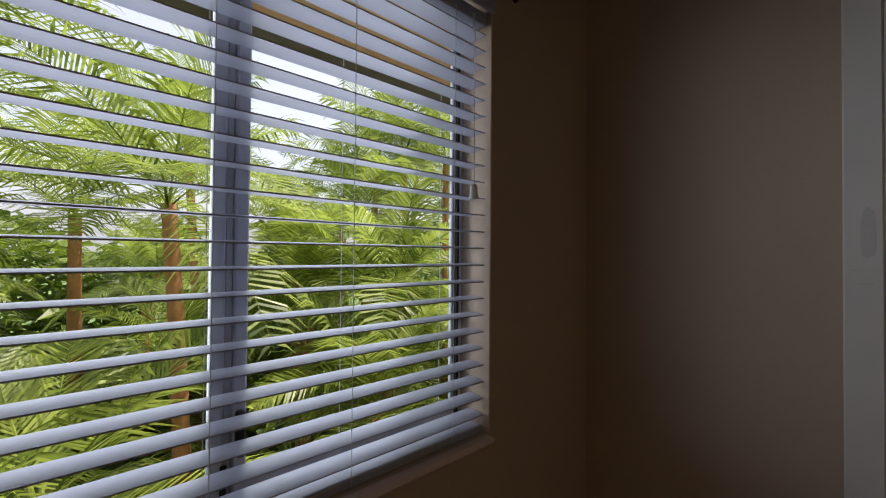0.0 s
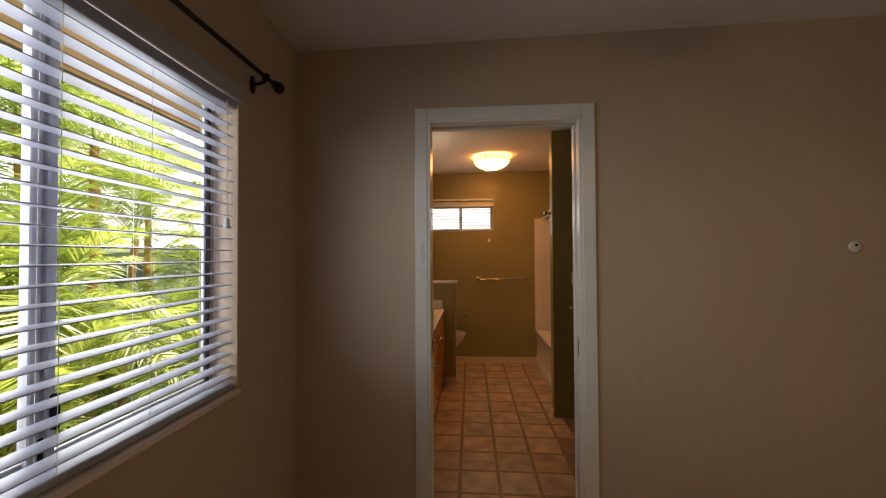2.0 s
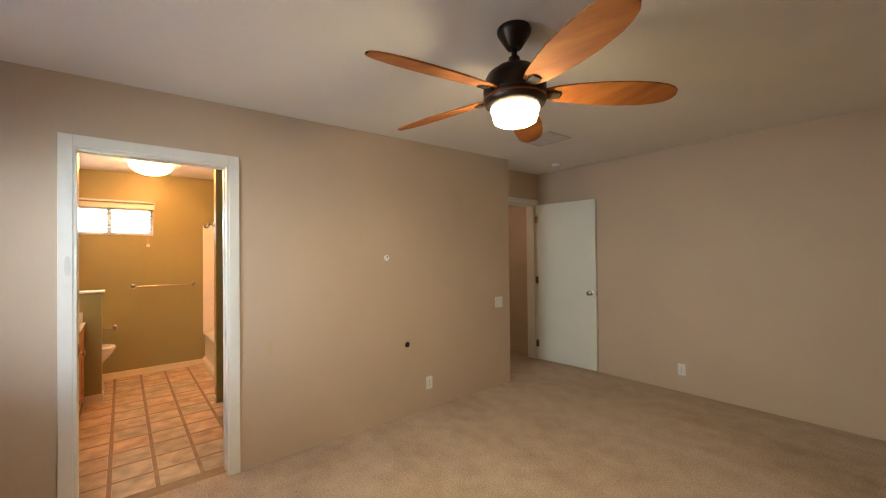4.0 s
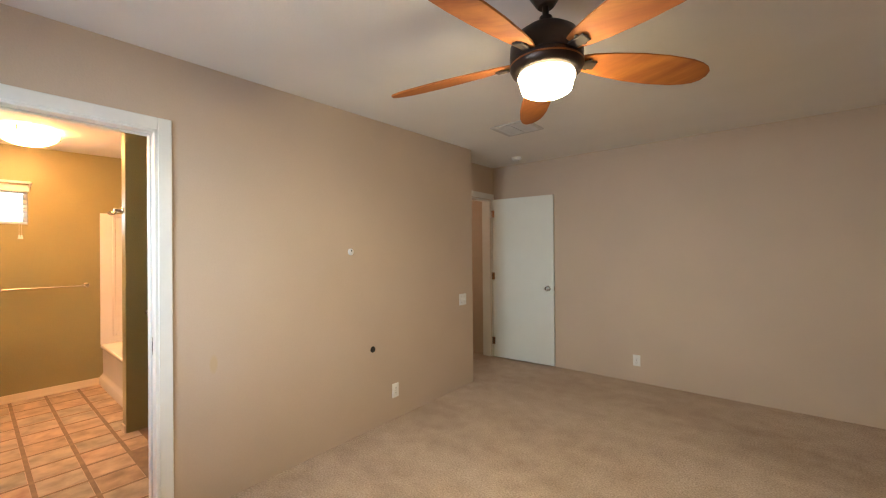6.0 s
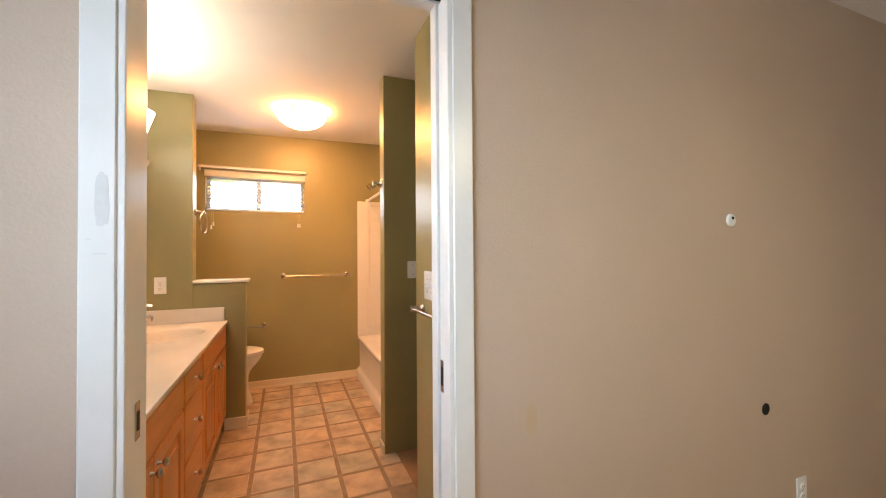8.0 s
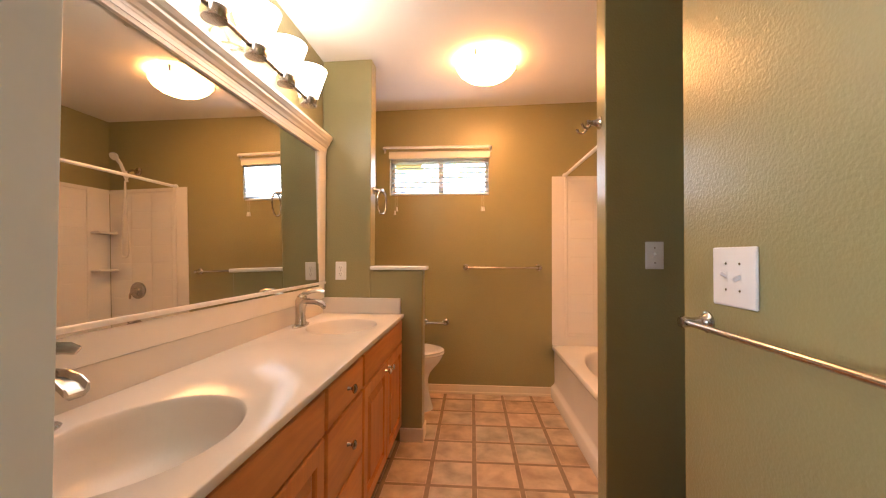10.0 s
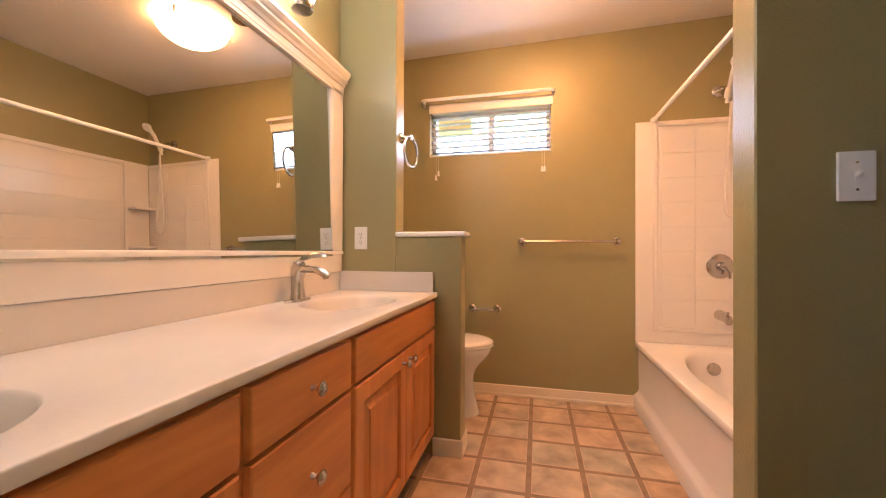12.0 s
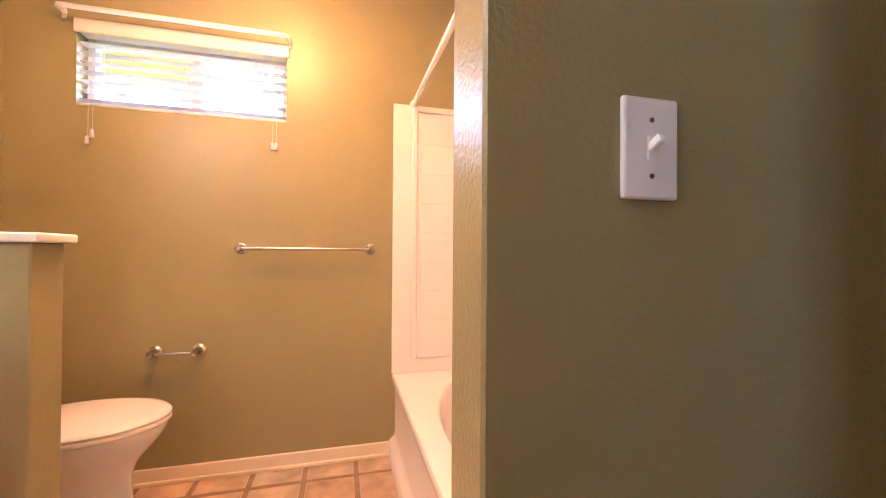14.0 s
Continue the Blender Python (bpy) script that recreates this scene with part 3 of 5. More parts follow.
part("latch_recess", box((1.2395, DY0 + 0.0085, 0.885), (1.2525, DY0 + 0.0095, 0.935)), M_BLACK, lp)
stp = thing("strike_plate", (1.244, DY1 - 0.014, 0.88), "nickel strike plate on the door jamb", "strike plate")
part("plate", box((1.233, DY1 - 0.017, 0.865), (1.259, DY1 - 0.0141, 0.945), 0.001), M_NICKEL, stp)
part("recess", box((1.240, DY1 - 0.018, 0.885), (1.252, DY1 - 0.017, 0.925)), M_BLACK, stp)


# ---- bedroom: fittings on the walls ----
def plate(name, at, normal, label, gangs=1, fitting="outlet", mount=0.0, size=None):
    """A wall plate at a place; normal is one of x+, x-, y+, y-."""
    turn = {"x-": -90, "x+": 90, "y-": 0, "y+": 180}[normal]
    m = pose(*at, 0, 0, turn)
    t = thing(name, at, label, name.replace("_", " "))
    w, h = size or (0.07 + 0.046 * (gangs - 1), 0.115)

    def shaped(lo, hi, bevel=0.0, seg=1):
        return box(lo, hi, bevel, seg, m)
    part("cover", shaped((-w / 2, -0.008, -h / 2), (w / 2, -0.0005, h / 2), 0.0035, 2), M_PLATE, t)
    for g in range(gangs):
        cx = (g - (gangs - 1) / 2) * 0.046
        if fitting == "outlet":
            for cz in (-0.02, 0.02):
                s = part("socket", lathe([(0.0165, 0.0), (0.0165, 0.002), (0.0155, 0.003), (0, 0.003)], m @ aim((cx, -0.008, cz), (0, -1, 0)), 20, 1.0, 0.86), M_PLATE, t)
                part("slot", box((cx - 0.0075, -0.0115, cz - 0.002), (cx - 0.0055, -0.0108, cz + 0.006), 0, 1, m), M_BLACK, s)
                part("slot", box((cx + 0.0055, -0.0115, cz - 0.002), (cx + 0.0075, -0.0108, cz + 0.005), 0, 1, m), M_BLACK, s)
                part("ground_hole", box((cx - 0.002, -0.0115, cz - 0.011), (cx + 0.002, -0.0108, cz - 0.007), 0, 1, m), M_BLACK, s)
        else:
            part("rocker_slot", shaped((cx - 0.005, -0.0088, -0.012), (cx + 0.005, -0.008, 0.012)), M_PLATE, t)
            up = 1 if g % 2 == 0 else -1
            part("toggle", box((-0.004, -0.016, -0.004), (0.004, 0.002, 0.006), 0.0015, 1, m @ Matrix.Translation((cx, -0.008, 0)) @ pose(0, 0, 0, -28 * up, 0, 0)), M_PLATE, t)
        for cz in ((-0.03, 0.03) if fitting != "outlet" else (0,)):
            part("screw", lathe([(0.0032, 0.0), (0.0028, 0.0009), (0, 0.001)], m @ aim((cx, -0.008, cz), (0, -1, 0)), 10), M_NICKEL, t)
    return t


plate("wall_outlet", (DX, -2.297, 0.234), "x-", "white duplex outlet low on the tan wall")
plate("wall_outlet", (-0.170, -4.45, 0.225), "y+", "white duplex outlet low on the far wall")
plate("light_switch", (DX, -3.249, 0.886), "x-", "white double light switch near the wall corner", 2, "switch")

sensor = thing("wall_sensor", (DX, -1.857, 1.381), "small round white cover with a dark dot on the tan wall", "wall plate")
part("cover", lathe([(0.025, 0.0), (0.025, 0.004), (0.022, 0.008), (0.010, 0.010), (0, 0.010)], aim((DX - 0.0002, -1.857, 1.381), (-1, 0, 0)), 28), M_PLATE, sensor, "", 40)
part("dot", lathe([(0.006, 0.009), (0.006, 0.0115), (0, 0.0115)], aim((DX - 0.0002, -1.857, 1.389), (-1, 0, 0)), 14), M_BLACK, sensor)
hole = thing("cable_hole", (DX, -2.061, 0.617), "round black cable hole in the tan wall", "hole")
bm = lathe([(0.024, 0.0), (0.024, 0.0025), (0.019, 0.003), (0.018, -0.0005)], aim((DX - 0.0005, -2.061, 0.617), (-1, 0, 0)), 28)
part("grommet", bm, M_BLACK, hole, "", 40)
part("cavity", lathe([(0.019, 0.0008), (0, 0.0008)], aim((DX - 0.0005, -2.061, 0.617), (-1, 0, 0)), 28), M_BLACK, hole)


# ---- bedroom entry ----
setting("entry_casing", boxes(((EX - 0.014, -4.444, 0), (EX + 0.001, -4.38, 2.045 + 0.07)), ((EX - 0.014, -3.56, 0), (EX + 0.001, -3.49, 2.115)), ((EX - 0.014, -4.38, 2.045), (EX + 0.001, -3.56, 2.115)), bevel=0.003), M_TRIM, "white painted entry door casing", "trim")
setting("entry_jamb", boxes(((EX + 0.002, -4.381, 0), (EX + 0.122, -4.364, 2.041)), ((EX + 0.002, -3.576, 0), (EX + 0.122, -3.559, 2.041)), ((EX + 0.002, -4.364, 2.026), (EX + 0.122, -3.576, 2.041)), bevel=0.002), M_TRIM, "white painted entry jamb", "trim")


def entry_door():
    d = thing("door_1", (1.53, -4.36, 0.012), "plain white flush door standing open against the tan wall", "door")
    m = Matrix.Translation((1.505, -4.353, 0)) @ pose(0, 0, 0, 0, 0, 183.9)
    part("leaf", box((0, 0.0, 0.014), (0.80, 0.036, 2.035), 0.002, 1, m), M_DOOR, d)
    for s, y in ((-1, 0.0), ):
        k = part("knob", lathe([(0.0, 0.0), (0.032, 0.0), (0.032, 0.004), (0.016, 0.008), (0.012, 0.02), (0.012, 0.03), (0.024, 0.036), (0.028, 0.046), (0.026, 0.056), (0.016, 0.061), (0, 0.062)], m @ aim((0.735, y, 0.925), (0, s, 0)), 24), M_NICKEL, d, "satin nickel door knob", 40)
    part("latch", box((0.798, 0.012, 0.90), (0.803, 0.026, 0.95), 0.001, 1, m), M_NICKEL, d)
    for z in (0.22, 1.05, 1.85):
        bm = tube([m @ Vector((-0.008, -0.006, z - 0.045)), m @ Vector((-0.008, -0.006, z + 0.045))], 0.006, 10)
        add_box(bm, (-0.008, -0.0025, z - 0.045), (0.028, -0.0003, z + 0.045), 0, 1, m)
        part("hinge", bm, M_NICKEL, d, "", 40)


entry_door()

# hall things glimpsed past the door
hw = thing("hall_window", (2.615, -3.72, 1.8), "small bright louvred window with daylight in the brown hall", "window")
part("frame", boxes(((2.600, -3.86, 1.56), (2.619, -3.84, 2.16)), ((2.600, -3.60, 1.56), (2.619, -3.58, 2.16)), ((2.600, -3.84, 1.56), (2.619, -3.60, 1.58)), ((2.600, -3.84, 2.14), (2.619, -3.60, 2.16)), bevel=0.002), M_TRIM, hw)
part("pane", box((2.612, -3.84, 1.58), (2.619, -3.60, 2.14)), glow("hall_daylight", (1.0, 0.76, 0.50), 0.9), hw, "bright frosted pane")
for k in range(7):
    part("louvre", box((-0.004, -3.84, -0.012), (0.004, -3.60, 0.012), 0.001, 1, Matrix.Translation((2.606, 0, 1.615 + 0.08 * k)) @ pose(0, 0, 0, 0, 25, 0)), M_TRIM, hw)



# ---- ceiling: vent, smoke detector, fan ----
M_VENT = mat("grey_white_vent_enamel", (0.55, 0.54, 0.53), 0.5, vary=0.06, scale=20)


def ceiling_vent():
    v = thing("ceiling_vent", (0.452, -3.07, ceiling_z(-3.07)), "white louvred ceiling air vent", "vent")
    x0, x1, y0, y1, z = 0.280, 0.625, -3.235, -2.900, ceiling_z(-3.07)
    v.rotation_euler = (-math.atan(FALL), 0, 0)
    f = 0.03
    part("frame", boxes(((x0, y0, z - 0.010), (x0 + f, y1, z - 0.0005)), ((x1 - f, y0, z - 0.010), (x1, y1, z - 0.0005)), ((x0 + f, y0, z - 0.010), (x1 - f, y0 + f, z - 0.0005)), ((x0 + f, y1 - f, z - 0.010), (x1 - f, y1, z - 0.0005)), bevel=0.002), M_VENT, v)
    part("backing", box((x0 + f, y0 + f, z - 0.0015), (x1 - f, y1 - f, z - 0.0005)), M_BLACK, v)
    part("divider", box(((x0 + x1) / 2 - 0.004, y0 + f, z - 0.010), ((x0 + x1) / 2 + 0.004, y1 - f, z - 0.002)), M_VENT, v)
    n = 16
    for k in range(n):
        y = y0 + f + (y1 - y0 - 2 * f) * (k + 0.5) / n
        part("slat", box((x0 + f, -0.006, -0.0008), (x1 - f, 0.006, 0.0008), 0, 1, Matrix.Translation((0, y, z - 0.006)) @ pose(0, 0, 0, 38, 0, 0)), M_VENT, v)


def smoke_detector():
    s = thing("smoke_detector", (1.01, -4.10, ceiling_z(-4.10)), "small round white smoke detector on the ceiling", "smoke detector")
    m = aim((1.01, -4.10, ceiling_z(-4.10) + 0.0006), (0, FALL, -1))
    part("base", lathe([(0.0, 0.0), (0.060, 0.0), (0.060, 0.010), (0.056, 0.012)], m, 28), M_PLATE, s, "", 40)
    part("cap", lathe([(0.054, 0.012), (0.052, 0.024), (0.040, 0.034), (0, 0.036)], m, 28), M_PLATE, s, "", 40)
    part("led", lathe([(0.004, 0.0345), (0.003, 0.037), (0, 0.0375)], m @ Matrix.Translation((0.02, 0, 0)), 8), M_DARK, s)


def ceiling_fan():
    cx, cy = -0.518, -1.482
    h = ceiling_z(cy)
    f = thing("ceiling_fan", (cx, cy, h), "dark bronze ceiling fan with five wooden blades and a lit bowl", "ceiling fan")
    at = Matrix.Translation((cx, cy, 0))
    part("canopy", lathe([(0, h + 0.001), (0.072, h + 0.001), (0.076, h - 0.012), (0.072, h - 0.026), (0.046, h - 0.068), (0.036, h - 0.084), (0.030, h - 0.09), (0, h - 0.09)], at, 32), M_DARK, f, "", 40)
    part("downrod", tube([(cx, cy, h - 0.08), (cx, cy, 2.255)], 0.0125, 14), M_DARK, f, "", 40)
    part("coupling", lathe([(0.0, 2.285), (0.024, 2.282), (0.028, 2.262), (0.036, 2.252), (0.036, 2.236), (0, 2.232)], at, 24), M_DARK, f, "", 40)
    part("motor_housing", lathe([(0.0, 2.246), (0.05, 2.244), (0.085, 2.23), (0.118, 2.205), (0.136, 2.17), (0.139, 2.125), (0.135, 2.112), (0.132, 2.112), (0.132, 2.106), (0.139, 2.104), (0.138, 2.085), (0.130, 2.068), (0.118, 2.06), (0, 2.06)], at, 40), M_DARK, f, "", 40)
    part("light_ring", lathe([(0.1355, 2.098), (0.1395, 2.094), (0.1395, 2.089), (0.1355, 2.086)], at, 40), mat("copper_band", (0.35, 0.14, 0.05), 0.35, 0.9), f, "thin copper band", 40)
    part("glass_bowl", lathe([(0.104, 2.060), (0.108, 2.050), (0.106, 2.040), (0.099, 2.036), (0.098, 2.016), (0.091, 1.996), (0.075, 1.987), (0.04, 1.983), (0, 1.983)], at, 40), M_GLOW_FAN, f, "lit frosted glass bowl", 60)
    prof = [(0.0, 0.030), (0.05, 0.046), (0.13, 0.061), (0.24, 0.074), (0.35, 0.078), (0.46, 0.072), (0.515, 0.060), (0.55, 0.046), (0.57, 0.028), (0.577, 0.0)]
    for k in range(5):
        m = at @ pose(0, 0, 2.118, 0, 0, 12.5 + 72 * k) @ Matrix.Translation((0.128, 0, 0)) @ pose(0, 0, 0, -16, 1.5, 0)
        bm = bmesh.new()
        rows = []
        for dz in (-0.0035, 0.0035):
            rows.append([[bm.verts.new(m @ Vector((x, w * s, dz + 0.002 * s * s))) for s in (-1, -0.5, 0, 0.5, 1)] for x, w in prof])
        for row, flip in zip(rows, (False, True)):
            for a, b in zip(row, row[1:]):
                for q in range(4):
                    bm.faces.new((a[q], a[q + 1], b[q + 1], b[q]) if not flip else (a[q], b[q], b[q + 1], a[q + 1]))
        for q in (0, 4):
            for i in range(len(prof) - 1):
                bm.faces.new((rows[0][i][q], rows[0][i + 1][q], rows[1][i + 1][q], rows[1][i][q]))
        for i in (0, len(prof) - 1):
            for q in range(4):
                bm.faces.new((rows[0][i][q], rows[0][i][q + 1], rows[1][i][q + 1], rows[1][i][q]))
        bmesh.ops.remove_doubles(bm, verts=bm.verts, dist=0.0002)
        blade = part("blade", bm, M_BLADE, f, "", 40)
        bm = box((-0.04, -0.022, -0.012), (0.075, 0.022, -0.0045), 0.004, 1, m)
        part("blade_iron", bm, M_IRON, f)
        for bx, by in ((0.045, -0.02), (0.045, 0.02), (0.068, 0.0)):
            part("bolt", lathe([(0.0085, 0.0), (0.008, 0.004), (0, 0.006)], m @ aim((bx, by, -0.0045), (0, 0, -1)), 10), M_IRON, blade)


ceiling_vent()
smoke_detector()
ceiling_fan()


# ---- bathroom: baseboards ----
def baseboard(name, lo, hi):
    setting(name, box(lo, hi, 0.004), M_CREAM, "cream painted baseboard", "baseboard")


baseboard("baseboard_back", (BX - 0.012, -0.955, 0.001), (BX + 0.001, BY1, 0.075))
baseboard("baseboard_back_shoe", (BX - 0.022, -0.955, 0.001), (BX - 0.0125, BY1, 0.022))
baseboard("baseboard_pony", (CX - 0.012, 0.0, 0.001), (CX + 0.001, 0.15, 0.085))
baseboard("baseboard_pony_end", (CX + 0.0011, 0.0, 0.001), (CX + 0.127, 0.0125, 0.085))
baseboard("baseboard_pier", (PX + 0.002, -0.8345, 0.001), (PX + 0.098, -0.8225, 0.06))
baseboard("baseboard_toilet", (CX + 0.127, BY1 - 0.012, 0.001), (BX - 0.023, BY1 + 0.001, 0.085))
cap = thing("half_wall_cap", (CX + 0.06, 0.16, 1.062), "white painted cap on the half wall", "wall cap")
part("board", box((CX - 0.012, -0.010, 1.0625), (CX + 0.130, 0.3445, 1.086), 0.005, 2), M_TRIM, cap)


# ---- vanity ----
CZ = 0.790
FY = 0.155


def raised_door(parent, x0, x1, z0, z1):
    """A cabinet door with stiles, rails and a raised middle panel."""
    d = part("door", frame_ring(x0, x1, z0, z1, 0.058, FY - 0.018, FY - 0.0005, 0.004), M_CAB, parent)
    a, b, c, e = x0 + 0.058, x1 - 0.058, z0 + 0.058, z1 - 0.058
    bm = bmesh.new()
    rings = []
    for inset, y in ((0.0, FY - 0.004), (0.007, FY - 0.004), (0.009, FY - 0.006), (0.036, FY - 0.0165), (0.0365, FY - 0.019), (0.039, FY - 0.0195)):
        rings.append([bm.verts.new(p) for p in ((a + inset, y, c + inset), (b - inset, y, c + inset), (b - inset, y, e - inset), (a + inset, y, e - inset))])
    for p, q in zip(rings, rings[1:]):
        for k in range(4):
            bm.faces.new((p[k], p[(k + 1) % 4], q[(k + 1) % 4], q[k]))
    bm.faces.new(rings[-1])
    part("raised_panel", bm, M_CAB, d)
    return d


def drawer(parent, x0, x1, z0, z1, name="drawer_front"):
    bm = box((x0, FY - 0.018, z0), (x1, FY - 0.0005, z1))
    edges = [e for e in bm.edges if all(v.co.y < FY - 0.01 for v in e.verts)]
    bmesh.ops.bevel(bm, geom=edges, offset=0.007, segments=3, affect="EDGES", profile=0.6)
    return part(name, bm, M_CABX, parent, "", 30)


def knob(parent, x, z):
    part("knob", lathe([(0.0, 0.0), (0.008, 0.0), (0.006, 0.006), (0.005, 0.013), (0.011, 0.018), (0.016, 0.022), (0.0165, 0.026), (0.013, 0.030), (0.006, 0.0325), (0, 0.033)], aim((x, FY - 0.018, z), (0, -1, 0)), 22), M_SATIN, parent, "brushed nickel knob", 40)


def cabinet(x0, x1, label):
    c = thing("vanity_cabinet", ((x0 + x1) / 2, 0.4, 0), label, "cabinet", "bathroom vanity cabinets")
    part("body", boxes(((x0, FY, 0.10), (x0 + 0.016, BY1 - 0.001, 0.766)), ((x1 - 0.016, FY, 0.10), (x1, BY1 - 0.001, 0.766)), ((x0 + 0.016, FY, 0.10), (x1 - 0.016, BY1 - 0.001, 0.116)), ((x0 + 0.016, FY, 0.60), (x1 - 0.016, FY + 0.02, 0.766)), ((x0 + 0.016, BY1 - 0.012, 0.116), (x1 - 0.016, BY1 - 0.001, 0.60))), M_CAB, c)
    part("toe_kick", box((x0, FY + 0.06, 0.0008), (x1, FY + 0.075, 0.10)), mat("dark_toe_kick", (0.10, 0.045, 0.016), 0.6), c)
    return c


g = 0.004
for x0, x1 in ((1.325, 2.146), (2.542, CX - 0.003)):
    c = cabinet(x0, x1, "honey maple sink cabinet with raised-panel doors and nickel knobs")
    top = 0.752
    drawer(c, x0 + 0.012, x1 - 0.012, 0.625, top, "false_drawer")
    mid = (x0 + x1) / 2
    for a, b, kx in ((x0 + 0.012, mid - g / 2, mid - 0.036), (mid + g / 2, x1 - 0.012, mid + 0.036)):
        d = raised_door(c, a, b, 0.108, 0.615)
        knob(d, kx, 0.575)
c = cabinet(2.148, 2.540, "honey maple cabinet with three drawers and nickel knobs")
for z0, z1 in ((0.625, 0.752), (0.375, 0.615), (0.108, 0.365)):
    d = drawer(c, 2.158, 2.530, z0, z1)
    knob(d, 2.344, (z0 + z1) / 2 + (0.01 if z0 < 0.2 else 0))


def countertop():
    t = thing("countertop", (2.36, 0.38, 0.775), "cream cultured marble countertop with two oval sinks", "countertop")
    x0, x1, y0, y1 = 1.325, CX - 0.002, 0.128, BY1 - 0.001
    sinks = ((1.755, 0.370), (2.985, 0.376))
    ax, ay = 0.228, 0.176
    bm = bmesh.new()
    cells = ((x0, 2.34, sinks[0]), (2.34, x1, sinks[1]))
    fy = y0 + 0.012
    for a, b, (cx, cy) in cells:
        corner = [math.atan2(yy - cy, xx - cx) for xx in (a, b) for yy in (fy, y1)]
        angles = sorted([2 * math.pi * k / 72 - math.pi for k in range(72)] + corner)
        outer, prev = [], None
        for t_ in angles:
            dx, dy = math.cos(t_), math.sin(t_)
            k = min(v for v in ((b - cx) / dx if dx > 1e-9 else 9, (a - cx) / dx if dx < -1e-9 else 9, (y1 - cy) / dy if dy > 1e-9 else 9, (fy - cy) / dy if dy < -1e-9 else 9))
            outer.append(bm.verts.new((cx + k * dx, cy + k * dy, CZ)))
        rings = [outer]
        for s, z in ((1.0, 0.0), (0.985, -0.0015), (0.965, -0.006), (0.94, -0.018), (0.90, -0.045), (0.82, -0.085), (0.68, -0.115), (0.45, -0.132), (0.12, -0.139)):
            rings.append([bm.verts.new((cx + s * ax * math.cos(math.atan2(ax * math.sin(t_), ay * math.cos(t_))), cy + s * ay * math.sin(math.atan2(ax * math.sin(t_), ay * math.cos(t_))), CZ + z)) for t_ in angles])
        for p, q in zip(rings, rings[1:]):
            for k in range(len(p)):
                bm.faces.new((p[k], p[(k + 1) % len(p)], q[(k + 1) % len(p)], q[k]))
        bm.faces.new(rings[-1])
    bmesh.ops.remove_doubles(bm, verts=bm.verts, dist=0.0001)
    part("slab", bm, M_COUNTER, t, "", 50)
    bm = bmesh.new()
    edge = [(fy, 0.0), (y0 + 0.0035, -0.0001), (y0 + 0.0015, -0.0006), (y0 + 0.0004, -0.0018), (y0, -0.0035), (y0 + 0.0005, -0.020), (y0 + 0.002, -0.0228), (fy, -0.0235), (fy + 0.015, -0.0235)]
    ends = [[bm.verts.new((x, y, CZ + z)) for y, z in edge] for x in (x0, x1)]
    for k in range(len(edge) - 1):
        bm.faces.new((ends[0][k], ends[0][k + 1], ends[1][k + 1], ends[1][k]))
    for e in ends:
        bm.faces.new(e)
    part("front_edge", bm, M_COUNTER, t, "", 35)
    part("back_splash", box((x0, BY1 - 0.02, CZ - 0.0005), (x1 - 0.018, BY1 - 0.001, 0.884), 0.003, 2), M_COUNTER, t)
    part("side_splash", box((x1 - 0.017, y0 + 0.02, CZ - 0.0005), (x1, BY1 - 0.001, 0.888), 0.004, 2), M_COUNTER, t)
    for cx, cy in sinks:
        part("drain", lathe([(0.030, CZ - 0.1385), (0.028, CZ - 0.135), (0.020, CZ - 0.134), (0.018, CZ - 0.137), (0, CZ - 0.137)], Matrix.Translation((cx, cy, 0)), 20), M_NICKEL, t, "nickel drain", 40)


